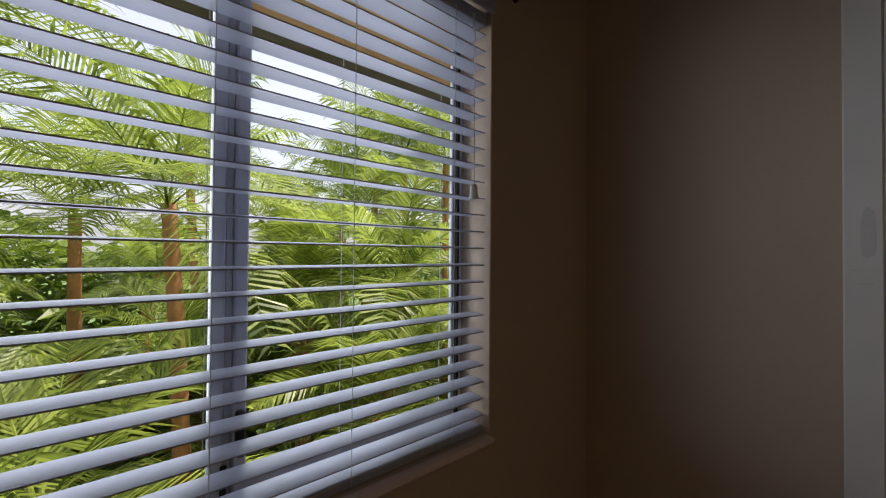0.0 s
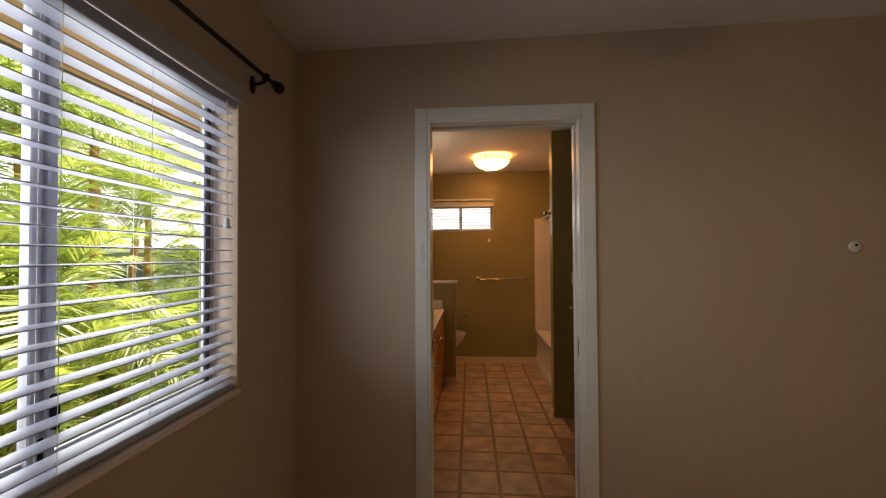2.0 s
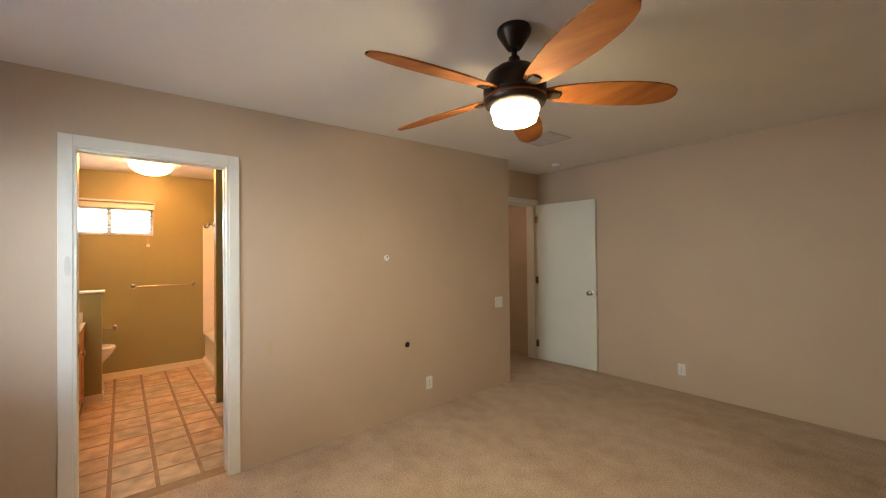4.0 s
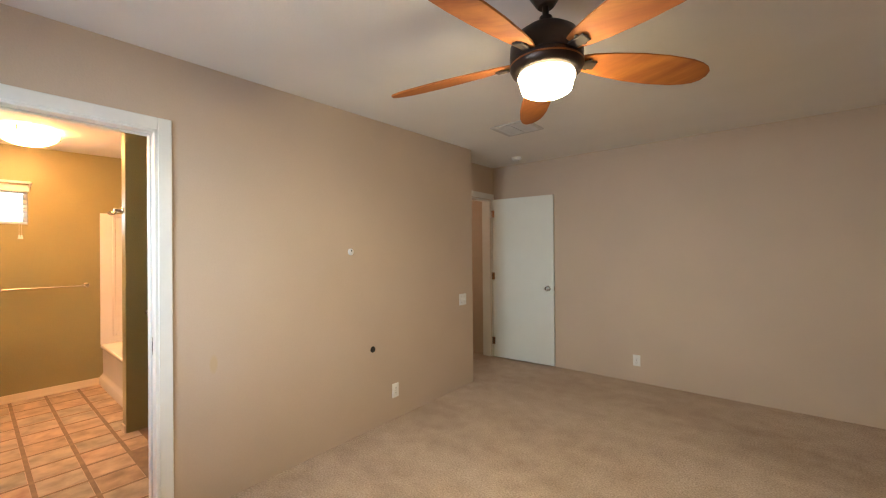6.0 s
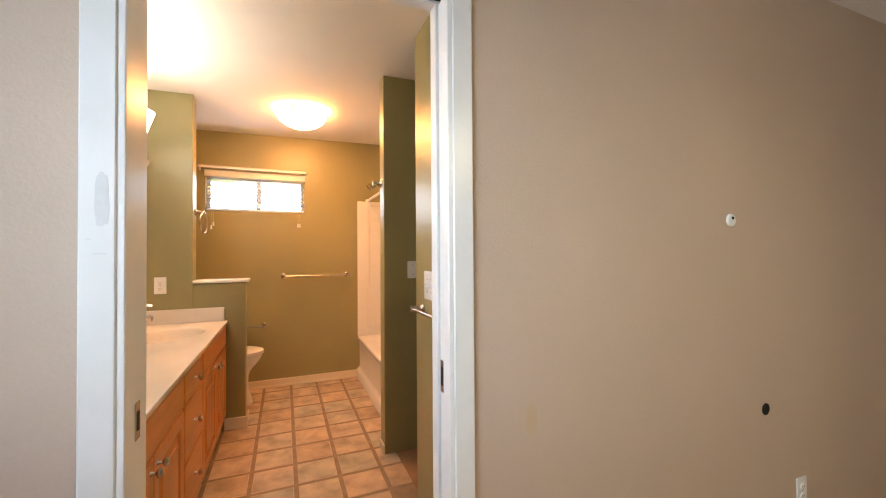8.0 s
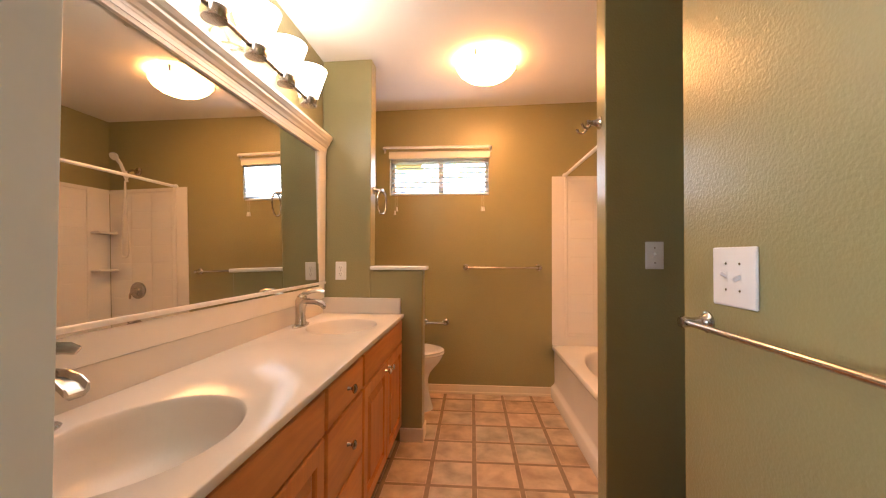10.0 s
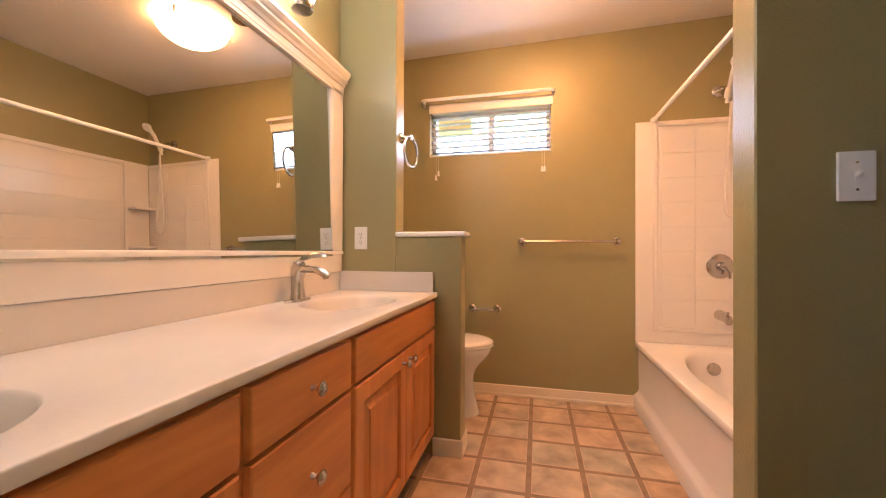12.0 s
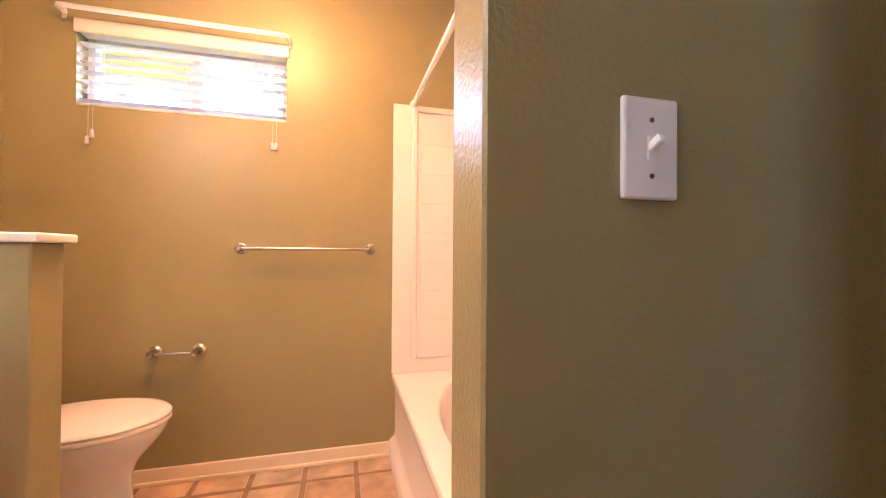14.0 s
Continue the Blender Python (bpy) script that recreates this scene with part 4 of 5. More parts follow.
def faucet(x):
    y = 0.582
    f = thing("faucet", (x, y, CZ), "brushed nickel single-handle waterfall faucet", "faucet", "vanity faucets")
    at = Matrix.Translation((x, y, CZ + 0.0005))
    part("base_plate", lathe([(0.0, 0.0), (0.078, 0.0), (0.08, 0.004), (0.074, 0.009), (0.03, 0.012), (0, 0.012)], at, 40, 1.0, 0.36), M_NICKEL, f, "", 40)
    bm = bmesh.new()
    rows = ((0.0, 0.010, 0.035, 0.030), (0.0, 0.03, 0.029, 0.026), (0.002, 0.06, 0.025, 0.024), (0.002, 0.09, 0.025, 0.025), (-0.002, 0.115, 0.026, 0.030), (-0.008, 0.133, 0.027, 0.036), (-0.012, 0.142, 0.025, 0.036))
    rings = [[bm.verts.new((x + rx * math.cos(a), y + dy + ry * math.sin(a), CZ + z)) for a in [2 * math.pi * k / 20 for k in range(20)]] for dy, z, rx, ry in rows]
    for p, q in zip(rings, rings[1:]):
        for k in range(20):
            bm.faces.new((p[k], p[(k + 1) % 20], q[(k + 1) % 20], q[k]))
    bm.faces.new(rings[-1])
    body = part("body", bm, M_NICKEL, f, "", 50)
    bm = bmesh.new()
    line = ((0.0, 0.128, 0.022), (-0.04, 0.134, 0.023), (-0.08, 0.132, 0.024), (-0.108, 0.122, 0.025), (-0.124, 0.108, 0.025))
    rings = []
    for dy, z, w in line:
        prof = ((-w, 0.004), (-w, -0.010), (-0.6 * w, -0.019), (0.6 * w, -0.019), (w, -0.010), (w, 0.004), (0.84 * w, 0.004), (0.6 * w, -0.008), (-0.6 * w, -0.008), (-0.84 * w, 0.004))
        rings.append([bm.verts.new((x + a, y + dy, CZ + z + b)) for a, b in prof])
    for p, q in zip(rings, rings[1:]):
        for k in range(10):
            bm.faces.new((p[k], p[(k + 1) % 10], q[(k + 1) % 10], q[k]))
    bm.faces.new(rings[0])
    bm.faces.new(rings[-1])
    part("spout", bm, M_NICKEL, f, "", 40)
    part("collar", lathe([(0.024, 0.0), (0.025, 0.004), (0.024, 0.012), (0.02, 0.018), (0, 0.02)], Matrix.Translation((x, y - 0.004, CZ + 0.139)), 24), M_NICKEL, f, "", 40)
    bm = bmesh.new()
    add_tube(bm, [(x, y + 0.006, CZ + 0.150), (x, y - 0.02, CZ + 0.168), (x, y - 0.06, CZ + 0.181), (x, y - 0.10, CZ + 0.184), (x, y - 0.125, CZ + 0.180)], [0.017, 0.017, 0.015, 0.013, 0.009], 14, 0.34)
    part("handle", bm, M_NICKEL, f, "", 40)


countertop()
faucet(2.942)
faucet(1.705)


def vanity_mirror():
    m = thing("vanity_mirror", (2.4, BY1, 0.885), "wide wall mirror in a cream moulded wooden frame", "mirror")
    x0, x1 = 1.36, CX - 0.014
    part("glass", box((x0 + 0.09, -0.003, -0.425), (x1 - 0.10, 0.003, 0.425), 0, 1, Matrix.Translation((0, BY1 - 0.020, 1.39)) @ pose(0, 0, 0, -1.0, 0, 0)), M_MIRROR, m, "silvered mirror glass")
    part("bottom_board", box((x0, BY1 - 0.026, 0.885), (x1, BY1 - 0.0005, 0.973), 0.002), M_FRAME, m)
    part("sill_moulding", box((x0, BY1 - 0.036, 0.9732), (x1, BY1 - 0.0005, 0.990), 0.004, 2), M_FRAME, m)
    for a, b in ((x0, x0 + 0.105), (x1 - 0.105, x1)):
        part("stile", box((a, BY1 - 0.030, 0.9905), (b, BY1 - 0.0005, 1.80), 0.003), M_FRAME, m)
        c = a + 0.105 if a == x0 else b - 0.105 - 0.012
        part("inner_lip", box((c, BY1 - 0.028, 0.9905), (c + 0.012, BY1 - 0.0005, 1.80), 0.002), M_FRAME, m)
    bm = bmesh.new()
    prof = [(0.0005, 1.785), (0.030, 1.785), (0.030, 1.80), (0.032, 1.803), (0.032, 1.826), (0.033, 1.830), (0.033, 1.838), (0.038, 1.842), (0.043, 1.853), (0.051, 1.862), (0.054, 1.866), (0.054, 1.876), (0.060, 1.882), (0.067, 1.893), (0.070, 1.897), (0.070, 1.912), (0.0005, 1.912)]
    ends = [[bm.verts.new((x, BY1 - d, z - max(0, min(0.01, z - 1.80)))) for d, z in prof] for x in (x0, x1)]
    for k in range(len(prof)):
        q = (k + 1) % len(prof)
        bm.faces.new((ends[0][k], ends[0][q], ends[1][q], ends[1][k]))
    for e in ends:
        bm.faces.new(e)
    part("crown_moulding", bm, M_FRAME, m)


def light_bar():
    f = thing("vanity_light", (2.392, BY1, 1.95), "brushed nickel bar light with five lit glass bell shades", "wall light")
    y, z = 0.515, 1.920
    part("back_plate", lathe([(0.0, 0.0), (0.065, 0.0), (0.065, 0.008), (0.055, 0.018), (0.03, 0.022), (0, 0.022)], aim((2.392, BY1 - 0.0005, 1.942), (0, -1, 0)), 32), M_NICKEL, f, "", 40)
    for dx in (-0.025, 0.025):
        part("arm", tube([(2.392 + dx, BY1 - 0.015, 1.944), (2.392 + dx, 0.60, 1.937), (2.392 + dx, 0.545, 1.912), (2.392 + dx, y, z)], 0.006, 10), M_NICKEL, f, "", 40)
    part("bar", tube([(1.925, y, z), (2.858, y, z)], 0.0095, 12), M_NICKEL, f, "", 40)
    for k in range(5):
        at = Matrix.Translation((1.925 + 0.2333 * k, y, 0))
        part("cup", lathe([(0.0, z - 0.028), (0.038, z - 0.028), (0.040, z - 0.025), (0.040, z + 0.010), (0.038, z + 0.012), (0, z + 0.012)], at, 28), M_NICKEL, f, "", 40)
        part("shade", lathe([(0.0, z + 0.0125), (0.043, z + 0.0125), (0.054, z + 0.045), (0.068, z + 0.09), (0.083, z + 0.135), (0.087, z + 0.150), (0.083, z + 0.150), (0.062, z + 0.088), (0.046, z + 0.045), (0.036, z + 0.02), (0, z + 0.02)], at, 32), M_GLOW_VAN, f, "lit frosted glass shade", 60)


def dome_light():
    d = thing("dome_light", (3.49, -0.38, ceiling_z(-0.38, True)), "lit frosted glass dome light with three clips on the ceiling", "ceiling light")
    at = Matrix.Translation((3.49, -0.38, -0.002))
    zt = 2.418
    part("canopy", lathe([(0, zt), (0.15, zt), (0.155, zt - 0.02), (0.13, zt - 0.035), (0, zt - 0.035)], at, 40), M_PLATE, d, "", 40)
    part("glass_dome", lathe([(0.192, 2.3925), (0.189, 2.362), (0.17, 2.335), (0.13, 2.306), (0.08, 2.285), (0.03, 2.277), (0, 2.276), (0, 2.280), (0.08, 2.291), (0.13, 2.313), (0.166, 2.342), (0.185, 2.3920)], at, 48), M_GLOW_BATH, d, "lit frosted glass dome", 60)
    for a in (40, 160, 280):
        m = at @ pose(0, 0, 0, 0, 0, a)
        part("clip", tube([m @ Vector(p) for p in ((0.14, 0, 2.39), (0.19, 0, 2.388), (0.204, 0, 2.3924), (0.196, 0, 2.358))], 0.006, 8), M_NICKEL, d, "", 40)


vanity_mirror()
light_bar()
dome_light()
plate("wall_outlet", (CX, 0.533, 1.056), "x-", "white duplex outlet on the olive wall beside the mirror")
plate("light_switch", (PX, -1.022, 1.158), "x-", "white single toggle switch on the olive stub wall", 1, "switch", 0, (0.071, 0.110))
plate("light_switch", (1.938, BY0, 1.108), "y+", "large white switch plate with four toggles on the olive wall", 2, "switch", 0, (0.145, 0.136))


# ---- towel hardware ----
def post(at, way, reach=0.062):
    """A flared wall post."""
    return lathe([(0.0, 0.0), (0.027, 0.0), (0.027, 0.005), (0.019, 0.010), (0.013, 0.022), (0.0115, 0.04), (0.0135, 0.052), (0.015, reach), (0.012, reach + 0.008), (0, reach + 0.009)], aim(at, way), 22)


def towel_bar(a, b, way, label, name="towel_bar", category="towel bar", radius=0.0075, reach=0.062):
    a, b, w = Vector(a), Vector(b), Vector(way)
    t = thing(name, (a + b) / 2, label, category)
    for p in (a, b):
        part("post", post(p, way, reach), M_NICKEL, t, "", 40)
    part("bar", tube([a + w * (reach - 0.006), b + w * (reach - 0.006)], radius, 14), M_NICKEL, t, "", 40)
    return t


towel_bar((BX - 0.0005, -0.243, 1.057), (BX - 0.0005, -0.845, 1.057), (-1, 0, 0), "brushed nickel towel bar on the olive back wall")
towel_bar((BX - 0.0005, 0.098, 0.593), (BX - 0.0005, -0.075, 0.593), (-1, 0, 0), "brushed nickel toilet paper holder with no roll", "paper_holder", "paper holder", 0.006)
towel_bar((2.043, BY0 + 0.0005, 0.988), (1.43, BY0 + 0.0005, 0.988), (0, 1, 0), "brushed nickel towel bar below the switch plate")


def towel_ring():
    t = thing("towel_ring", (3.47, 0.345, 1.575), "brushed nickel towel ring on the stub wall", "towel ring")
    part("post", post((3.472, 0.3445, 1.575), (0, -1, 0), 0.055), M_NICKEL, t, "", 40)
    c = Vector((3.462, 0.287, 1.498))
    part("ring", tube([c + Vector((0.077 * math.sin(a) * 0.99, 0.077 * math.sin(a) * -0.13, 0.077 * math.cos(a))) for a in [2 * math.pi * k / 40 for k in range(41)]], 0.0055, 10), M_NICKEL, t, "", 40)


def robe_hook():
    t = thing("robe_hook", (2.684, -0.834, 1.718), "brushed nickel double robe hook on the stub wall", "robe hook")
    part("post", post((2.684, -0.8335, 1.718), (0, 1, 0), 0.05), M_NICKEL, t, "", 40)
    for s in (-1, 1):
        part("hook", tube([(2.684, -0.789, 1.718), (2.684 + s * 0.02, -0.784, 1.698), (2.684 + s * 0.032, -0.771, 1.683), (2.684 + s * 0.036, -0.754, 1.689), (2.684 + s * 0.036, -0.747, 1.705)], [0.006, 0.006, 0.0055, 0.005, 0.0055], 10), M_NICKEL, t, "", 40)


towel_ring()
robe_hook()


# ---- bathroom window and its blind ----
def bath_window():
    w = thing("window_2", (BX + 0.1, 0, BWZ0), "small white vinyl sliding window high on the wall", "window", "", "structure")
    x0, x1, f = BX + 0.075, BX + 0.125, 0.03
    part("window_frame", boxes(((x0, BWY0, BWZ0), (x1, BWY0 + f, BWZ1)), ((x0, BWY1 - f, BWZ0), (x1, BWY1, BWZ1)), ((x0, BWY0 + f, BWZ0), (x1, BWY1 - f, BWZ0 + f)), ((x0, BWY0 + f, BWZ1 - f), (x1, BWY1 - f, BWZ1)), bevel=0.003), M_VINYL_BATH, w)
    part("mullion", boxes(((x0 - 0.004, -0.045, BWZ0 + f), (x1 - 0.02, -0.005, BWZ1 - f)), bevel=0.003), M_VINYL_BATH, w)
    for a, b in ((BWY0 + f, -0.045), (-0.005, BWY1 - f)):
        p = part("pane", box((x0 + 0.02, a, BWZ0 + f), (x0 + 0.024, b, BWZ1 - f)), M_GLASS, w)
        p.visible_shadow = False


def bath_blind():
    b = thing("bathroom_blind", (BX + 0.03, 0, BWZ1), "small white horizontal blind with open slats", "blind")
    part("valance", boxes(((BX - 0.012, BWY0 - 0.012, 1.980), (BX - 0.0015, BWY1 + 0.008, 2.043)), bevel=0.004), M_FRAME, b)
    y0, y1, xc = BWY0 + 0.006, BWY1 - 0.006, BX + 0.03
    slat = part("slat", box((xc - 0.025, y0, -0.0012), (xc + 0.025, y1, 0.0012), 0.0008), M_SLAT_BATH, b)
    for k in range(8):
        ob = slat if k == 0 else new("slat", slat.data)
        if k:
            ob.parent, ob.matrix_parent_inverse = b, slat.matrix_parent_inverse
        ob.matrix_basis = Matrix.Translation((xc, 0, 1.700 + 0.041 * k)) @ pose(0, 0, 0, 0, 3 + random.uniform(-1, 1), 0) @ Matrix.Translation((-xc, 0, 0))
    part("bottom_rail", box((xc - 0.022, y0, 1.672), (xc + 0.022, y1, 1.685), 0.003), M_SLAT_BATH, b)
    for y in (0.31, -0.01, -0.33):
        part("ladder_cord", boxes(((xc - 0.027, y, 1.68), (xc - 0.0255, y + 0.0015, 2.0)), ((xc + 0.0255, y, 1.68), (xc + 0.027, y + 0.0015, 2.0))), M_CORD, b)
    for y, z in ((0.362, 1.515), (0.345, 1.545), (-0.376, 1.545), (-0.392, 1.545)):
        c = part("lift_cord", tube([(BX - 0.006, y, 2.0), (BX - 0.006, y, z + 0.02)], 0.0007, 6), M_CORD, b)
        part("tassel", lathe([(0.003, z + 0.022), (0.007, z + 0.016), (0.007, z + 0.002), (0.010, z - 0.012), (0.009, z - 0.015), (0, z - 0.015)], Matrix.Translation((BX - 0.011, y, 0)), 12), M_CORD, c, "", 40)


def bath_rod():
    r = thing("flat_curtain_rod", (BX, 0, 2.075), "white flat curtain rod curving back to the wall", "curtain rod")
    bm = bmesh.new()
    line = [(BX - 0.001, -0.448), (BX - 0.045, -0.448), (BX - 0.055, -0.44), (BX - 0.058, -0.425), (BX - 0.058, 0.43), (BX - 0.055, 0.445), (BX - 0.045, 0.453), (BX - 0.001, 0.453)]
    add_tube(bm, [(x, y, 2.062) for x, y in line], 0.011, 10)
    part("rod", bm, M_FRAME, r, "", 40)
    for y in (-0.448, 0.453):
        part("bracket", box((BX - 0.008, y - 0.008, 2.030), (BX - 0.0003, y + 0.008, 2.080), 0.002), M_FRAME, r)


bath_window()
bath_blind()
bath_rod()


# ---- toilet ----
def toilet():
    cx, back = 3.925, 0.50
    t = thing("toilet", (cx, 0.3, 0), "white porcelain toilet with its lid closed", "toilet")

    def oval(z, y0, y1, half, n=36):
        cy, ry = (y0 + y1) / 2, (y1 - y0) / 2
        return [(cx + half * math.cos(a), cy + ry * math.sin(a), z * 1.07) for a in [2 * math.pi * k / n for k in range(n)]]

    def stack(rows, smooth, name, material, label=""):
        bm = bmesh.new()
        rings = [[bm.verts.new(p) for p in oval(*row)] for row in rows]
        for p, q in zip(rings, rings[1:]):
            for k in range(len(p)):
                bm.faces.new((p[k], p[(k + 1) % len(p)], q[(k + 1) % len(p)], q[k]))
        bm.faces.new(rings[0])
        bm.faces.new(rings[-1])
        return part(name, bm, material, t, label, smooth)
    stack(((0.001, -0.004, back, 0.118), (0.02, -0.002, back, 0.116), (0.07, 0.014, back, 0.106), (0.12, 0.027, back, 0.098), (0.18, 0.034, back, 0.098), (0.22, 0.031, back, 0.105), (0.255, 0.017, back, 0.122), (0.285, -0.008, back, 0.142), (0.315, -0.038, back, 0.160), (0.345, -0.062, back, 0.174), (0.372, -0.075, back, 0.182), (0.384, -0.073, back, 0.180)), 40, "bowl", M_PORC)
    # thin dark sheet between bowl and seat, standing in for the gap's shade
    stack(((0.3855, -0.066, back - 0.01, 0.172), (0.3868, -0.066, back - 0.01, 0.172)), 40, "seat_gap", M_DARK)
    stack(((0.387, -0.084, 0.47, 0.186), (0.393, -0.089, 0.47, 0.190), (0.401, -0.088, 0.47, 0.189), (0.404, -0.083, 0.47, 0.185)), 40, "seat", M_PORC)
    stack(((0.406, -0.085, 0.46, 0.187), (0.414, -0.088, 0.46, 0.189), (0.422, -0.078, 0.455, 0.182), (0.426, -0.05, 0.44, 0.16)), 40, "lid", M_PORC)
    part("tank", box((cx - 0.22, 0.47, 0.37), (cx + 0.22, BY1 - 0.015, 0.72), 0.02, 3), M_PORC, t)
    part("tank_lid", box((cx - 0.23, 0.455, 0.7205), (cx + 0.23, BY1 - 0.012, 0.75), 0.010, 2), M_PORC, t)
    part("pedestal", box((cx - 0.10, 0.40, 0.001), (cx + 0.10, BY1 - 0.03, 0.368), 0.03, 3), M_PORC, t)


toilet()


# ---- bathtub, surround, shower ----
TX0, TX1, TY0, TYF, TZ = PX + PT + 0.001, BX - 0.002, -1.699, -0.955, 0.418


def bathtub():
    t = thing("bathtub", (3.5, -1.3, 0), "white acrylic alcove bathtub with an oval basin", "bathtub")
    cx, cy, ax, ay = (TX0 + TX1) / 2 + 0.02, -1.335, 0.62, 0.285
    a, b, f, k_ = TX0, TX1, TYF - 0.012, TY0
    bm = bmesh.new()
    corner = [math.atan2(yy - cy, xx - cx) for xx in (a, b) for yy in (f, k_)]
    angles = sorted([2 * math.pi * k / 80 - math.pi for k in range(80)] + corner)
    outer = []
    for t_ in angles:
        dx, dy = math.cos(t_), math.sin(t_)
        k = min((b - cx) / dx if dx > 1e-9 else 9, (a - cx) / dx if dx < -1e-9 else 9, (f - cy) / dy if dy > 1e-9 else 9, (k_ - cy) / dy if dy < -1e-9 else 9)
        outer.append(bm.verts.new((cx + k * dx, cy + k * dy, TZ)))
    rings = [outer]
    for s, z in ((1.0, 0.0), (0.985, -0.003), (0.965, -0.012), (0.95, -0.03), (0.92, -0.10), (0.88, -0.20), (0.82, -0.27), (0.70, -0.305), (0.4, -0.315), (0.05, -0.32)):
        rings.append([bm.verts.new((cx + s * ax * math.cos(math.atan2(ax * math.sin(q), ay * math.cos(q))), cy + s * ay * math.sin(math.atan2(ax * math.sin(q), ay * math.cos(q))), TZ + z)) for q in angles])
    for p, q in zip(rings, rings[1:]):
        for k in range(len(p)):
            bm.faces.new((p[k], p[(k + 1) % len(p)], q[(k + 1) % len(p)], q[k]))
    bm.faces.new(rings[-1])
    bmesh.ops.remove_doubles(bm, verts=bm.verts, dist=0.0001)
    part("basin", bm, M_ACRYL, t, "", 50)
    bm = bmesh.new()
    prof = [(f, TZ), (TYF - 0.005, TZ - 0.002), (TYF, TZ - 0.010), (TYF, TZ - 0.030), (TYF - 0.004, TZ - 0.038), (TYF - 0.016, TZ - 0.046), (TYF - 0.020, 0.12), (TYF - 0.012, 0.10), (TYF + 0.004, 0.085), (TYF + 0.012, 0.075), (TYF + 0.014, 0.0006)]
    ends = [[bm.verts.new((x, y, z)) for y, z in prof] for x in (TX0, TX1)]
    for k in range(len(prof) - 1):
        bm.faces.new((ends[0][k], ends[0][k + 1], ends[1][k + 1], ends[1][k]))
    part("apron", bm, M_ACRYL, t, "", 40)
    part("overflow_cover", lathe([(0.0, 0.0), (0.035, 0.0), (0.036, 0.006), (0.030, 0.011), (0.01, 0.013), (0, 0.013)], aim((cx + 0.925 * ax - 0.012, -1.32, 0.325), (-1, 0, 0.12)), 24), M_NICKEL, t, "nickel overflow cover", 40)
    part("drain", lathe([(0.035, 0.083), (0.033, 0.088), (0.02, 0.090), (0.012, 0.086), (0, 0.086)], Matrix.Translation((cx + 0.42, cy, 0)), 24), M_NICKEL, t, "nickel drain", 40)


def tile_panel(parent, m, w, h, cols, rows, frame_w=0.04, plain=0.0):
    """A moulded panel in its own plane (x across, z up, out along -y) with a raised border and square tiles proud of it."""
    part("backing", box((0, -0.012, 0), (w, -0.001, h), 0.003, 1, m), M_ACRYL, parent)
    a, b, c, e = plain + frame_w, w - 0.02, 0.075 + frame_w, h - frame_w - 0.01
    bm = bmesh.new()
    for lo, hi in (((plain, -0.022, 0.075), (plain + frame_w * 0.6, -0.012, h - 0.01)), ((plain + frame_w * 0.6, -0.022, 0.075), (w, -0.012, 0.075 + frame_w * 0.6)), ((plain + frame_w * 0.6, -0.022, h - 0.01 - frame_w * 0.6), (w, -0.012, h - 0.01))):
        add_box(bm, lo, hi, 0.005, 2, m)
    part("border", bm, M_ACRYL, parent)
    tw, th = (b - a) / cols, (e - c) / rows
    me = None
    for i in range(cols):
        for j in range(rows):
            if me is None:
                first = part("tile", box((0.0015, -0.0145, 0.0015), (tw - 0.0015, -0.012, th - 0.0015), 0.0018, 1), M_ACRYL, parent)
                me, ob = first.data, first
            else:
                ob = new("tile", me)
                ob.parent, ob.matrix_parent_inverse = parent, first.matrix_parent_inverse
            ob.matrix_basis = m @ Matrix.Translation((a + i * tw, 0, c + j * th))


def surround():
    top = 1.814
    h = top - TZ - 0.001
    s = thing("tub_wall_panel", (BX, -1.3, TZ), "white moulded tile-pattern tub surround panel at the faucet end", "wall panel")
    tile_panel(s, Matrix.Translation((BX - 0.001, -0.953, TZ + 0.001)) @ pose(0, 0, 0, 0, 0, -90), 0.735, h, 3, 8, 0.045, 0.10)
    s = thing("tub_wall_panel", (3.5, -1.70, TZ), "white moulded tile-pattern tub surround panel along the wall", "wall panel")
    m = Matrix.Translation((BX - 0.014, -1.6995, TZ + 0.001)) @ pose(0, 0, 0, 0, 0, 180)
    tile_panel(s, m, BX - 0.014 - TX0 - 0.004, h, 1, 8, 0.045, 0.19)
    for z in (0.66, 0.99):
        part("corner_shelf", box((0.004, -0.10, z), (0.185, -0.012, z + 0.022), 0.008, 2, m), M_ACRYL, s)
    s = thing("tub_wall_panel", (TX0, -1.3, TZ), "white moulded tub surround panel on the stub wall", "wall panel")
    part("backing", box((TX0, -1.685, TZ + 0.001), (TX0 + 0.011, -0.953, top), 0.003), M_ACRYL, s)


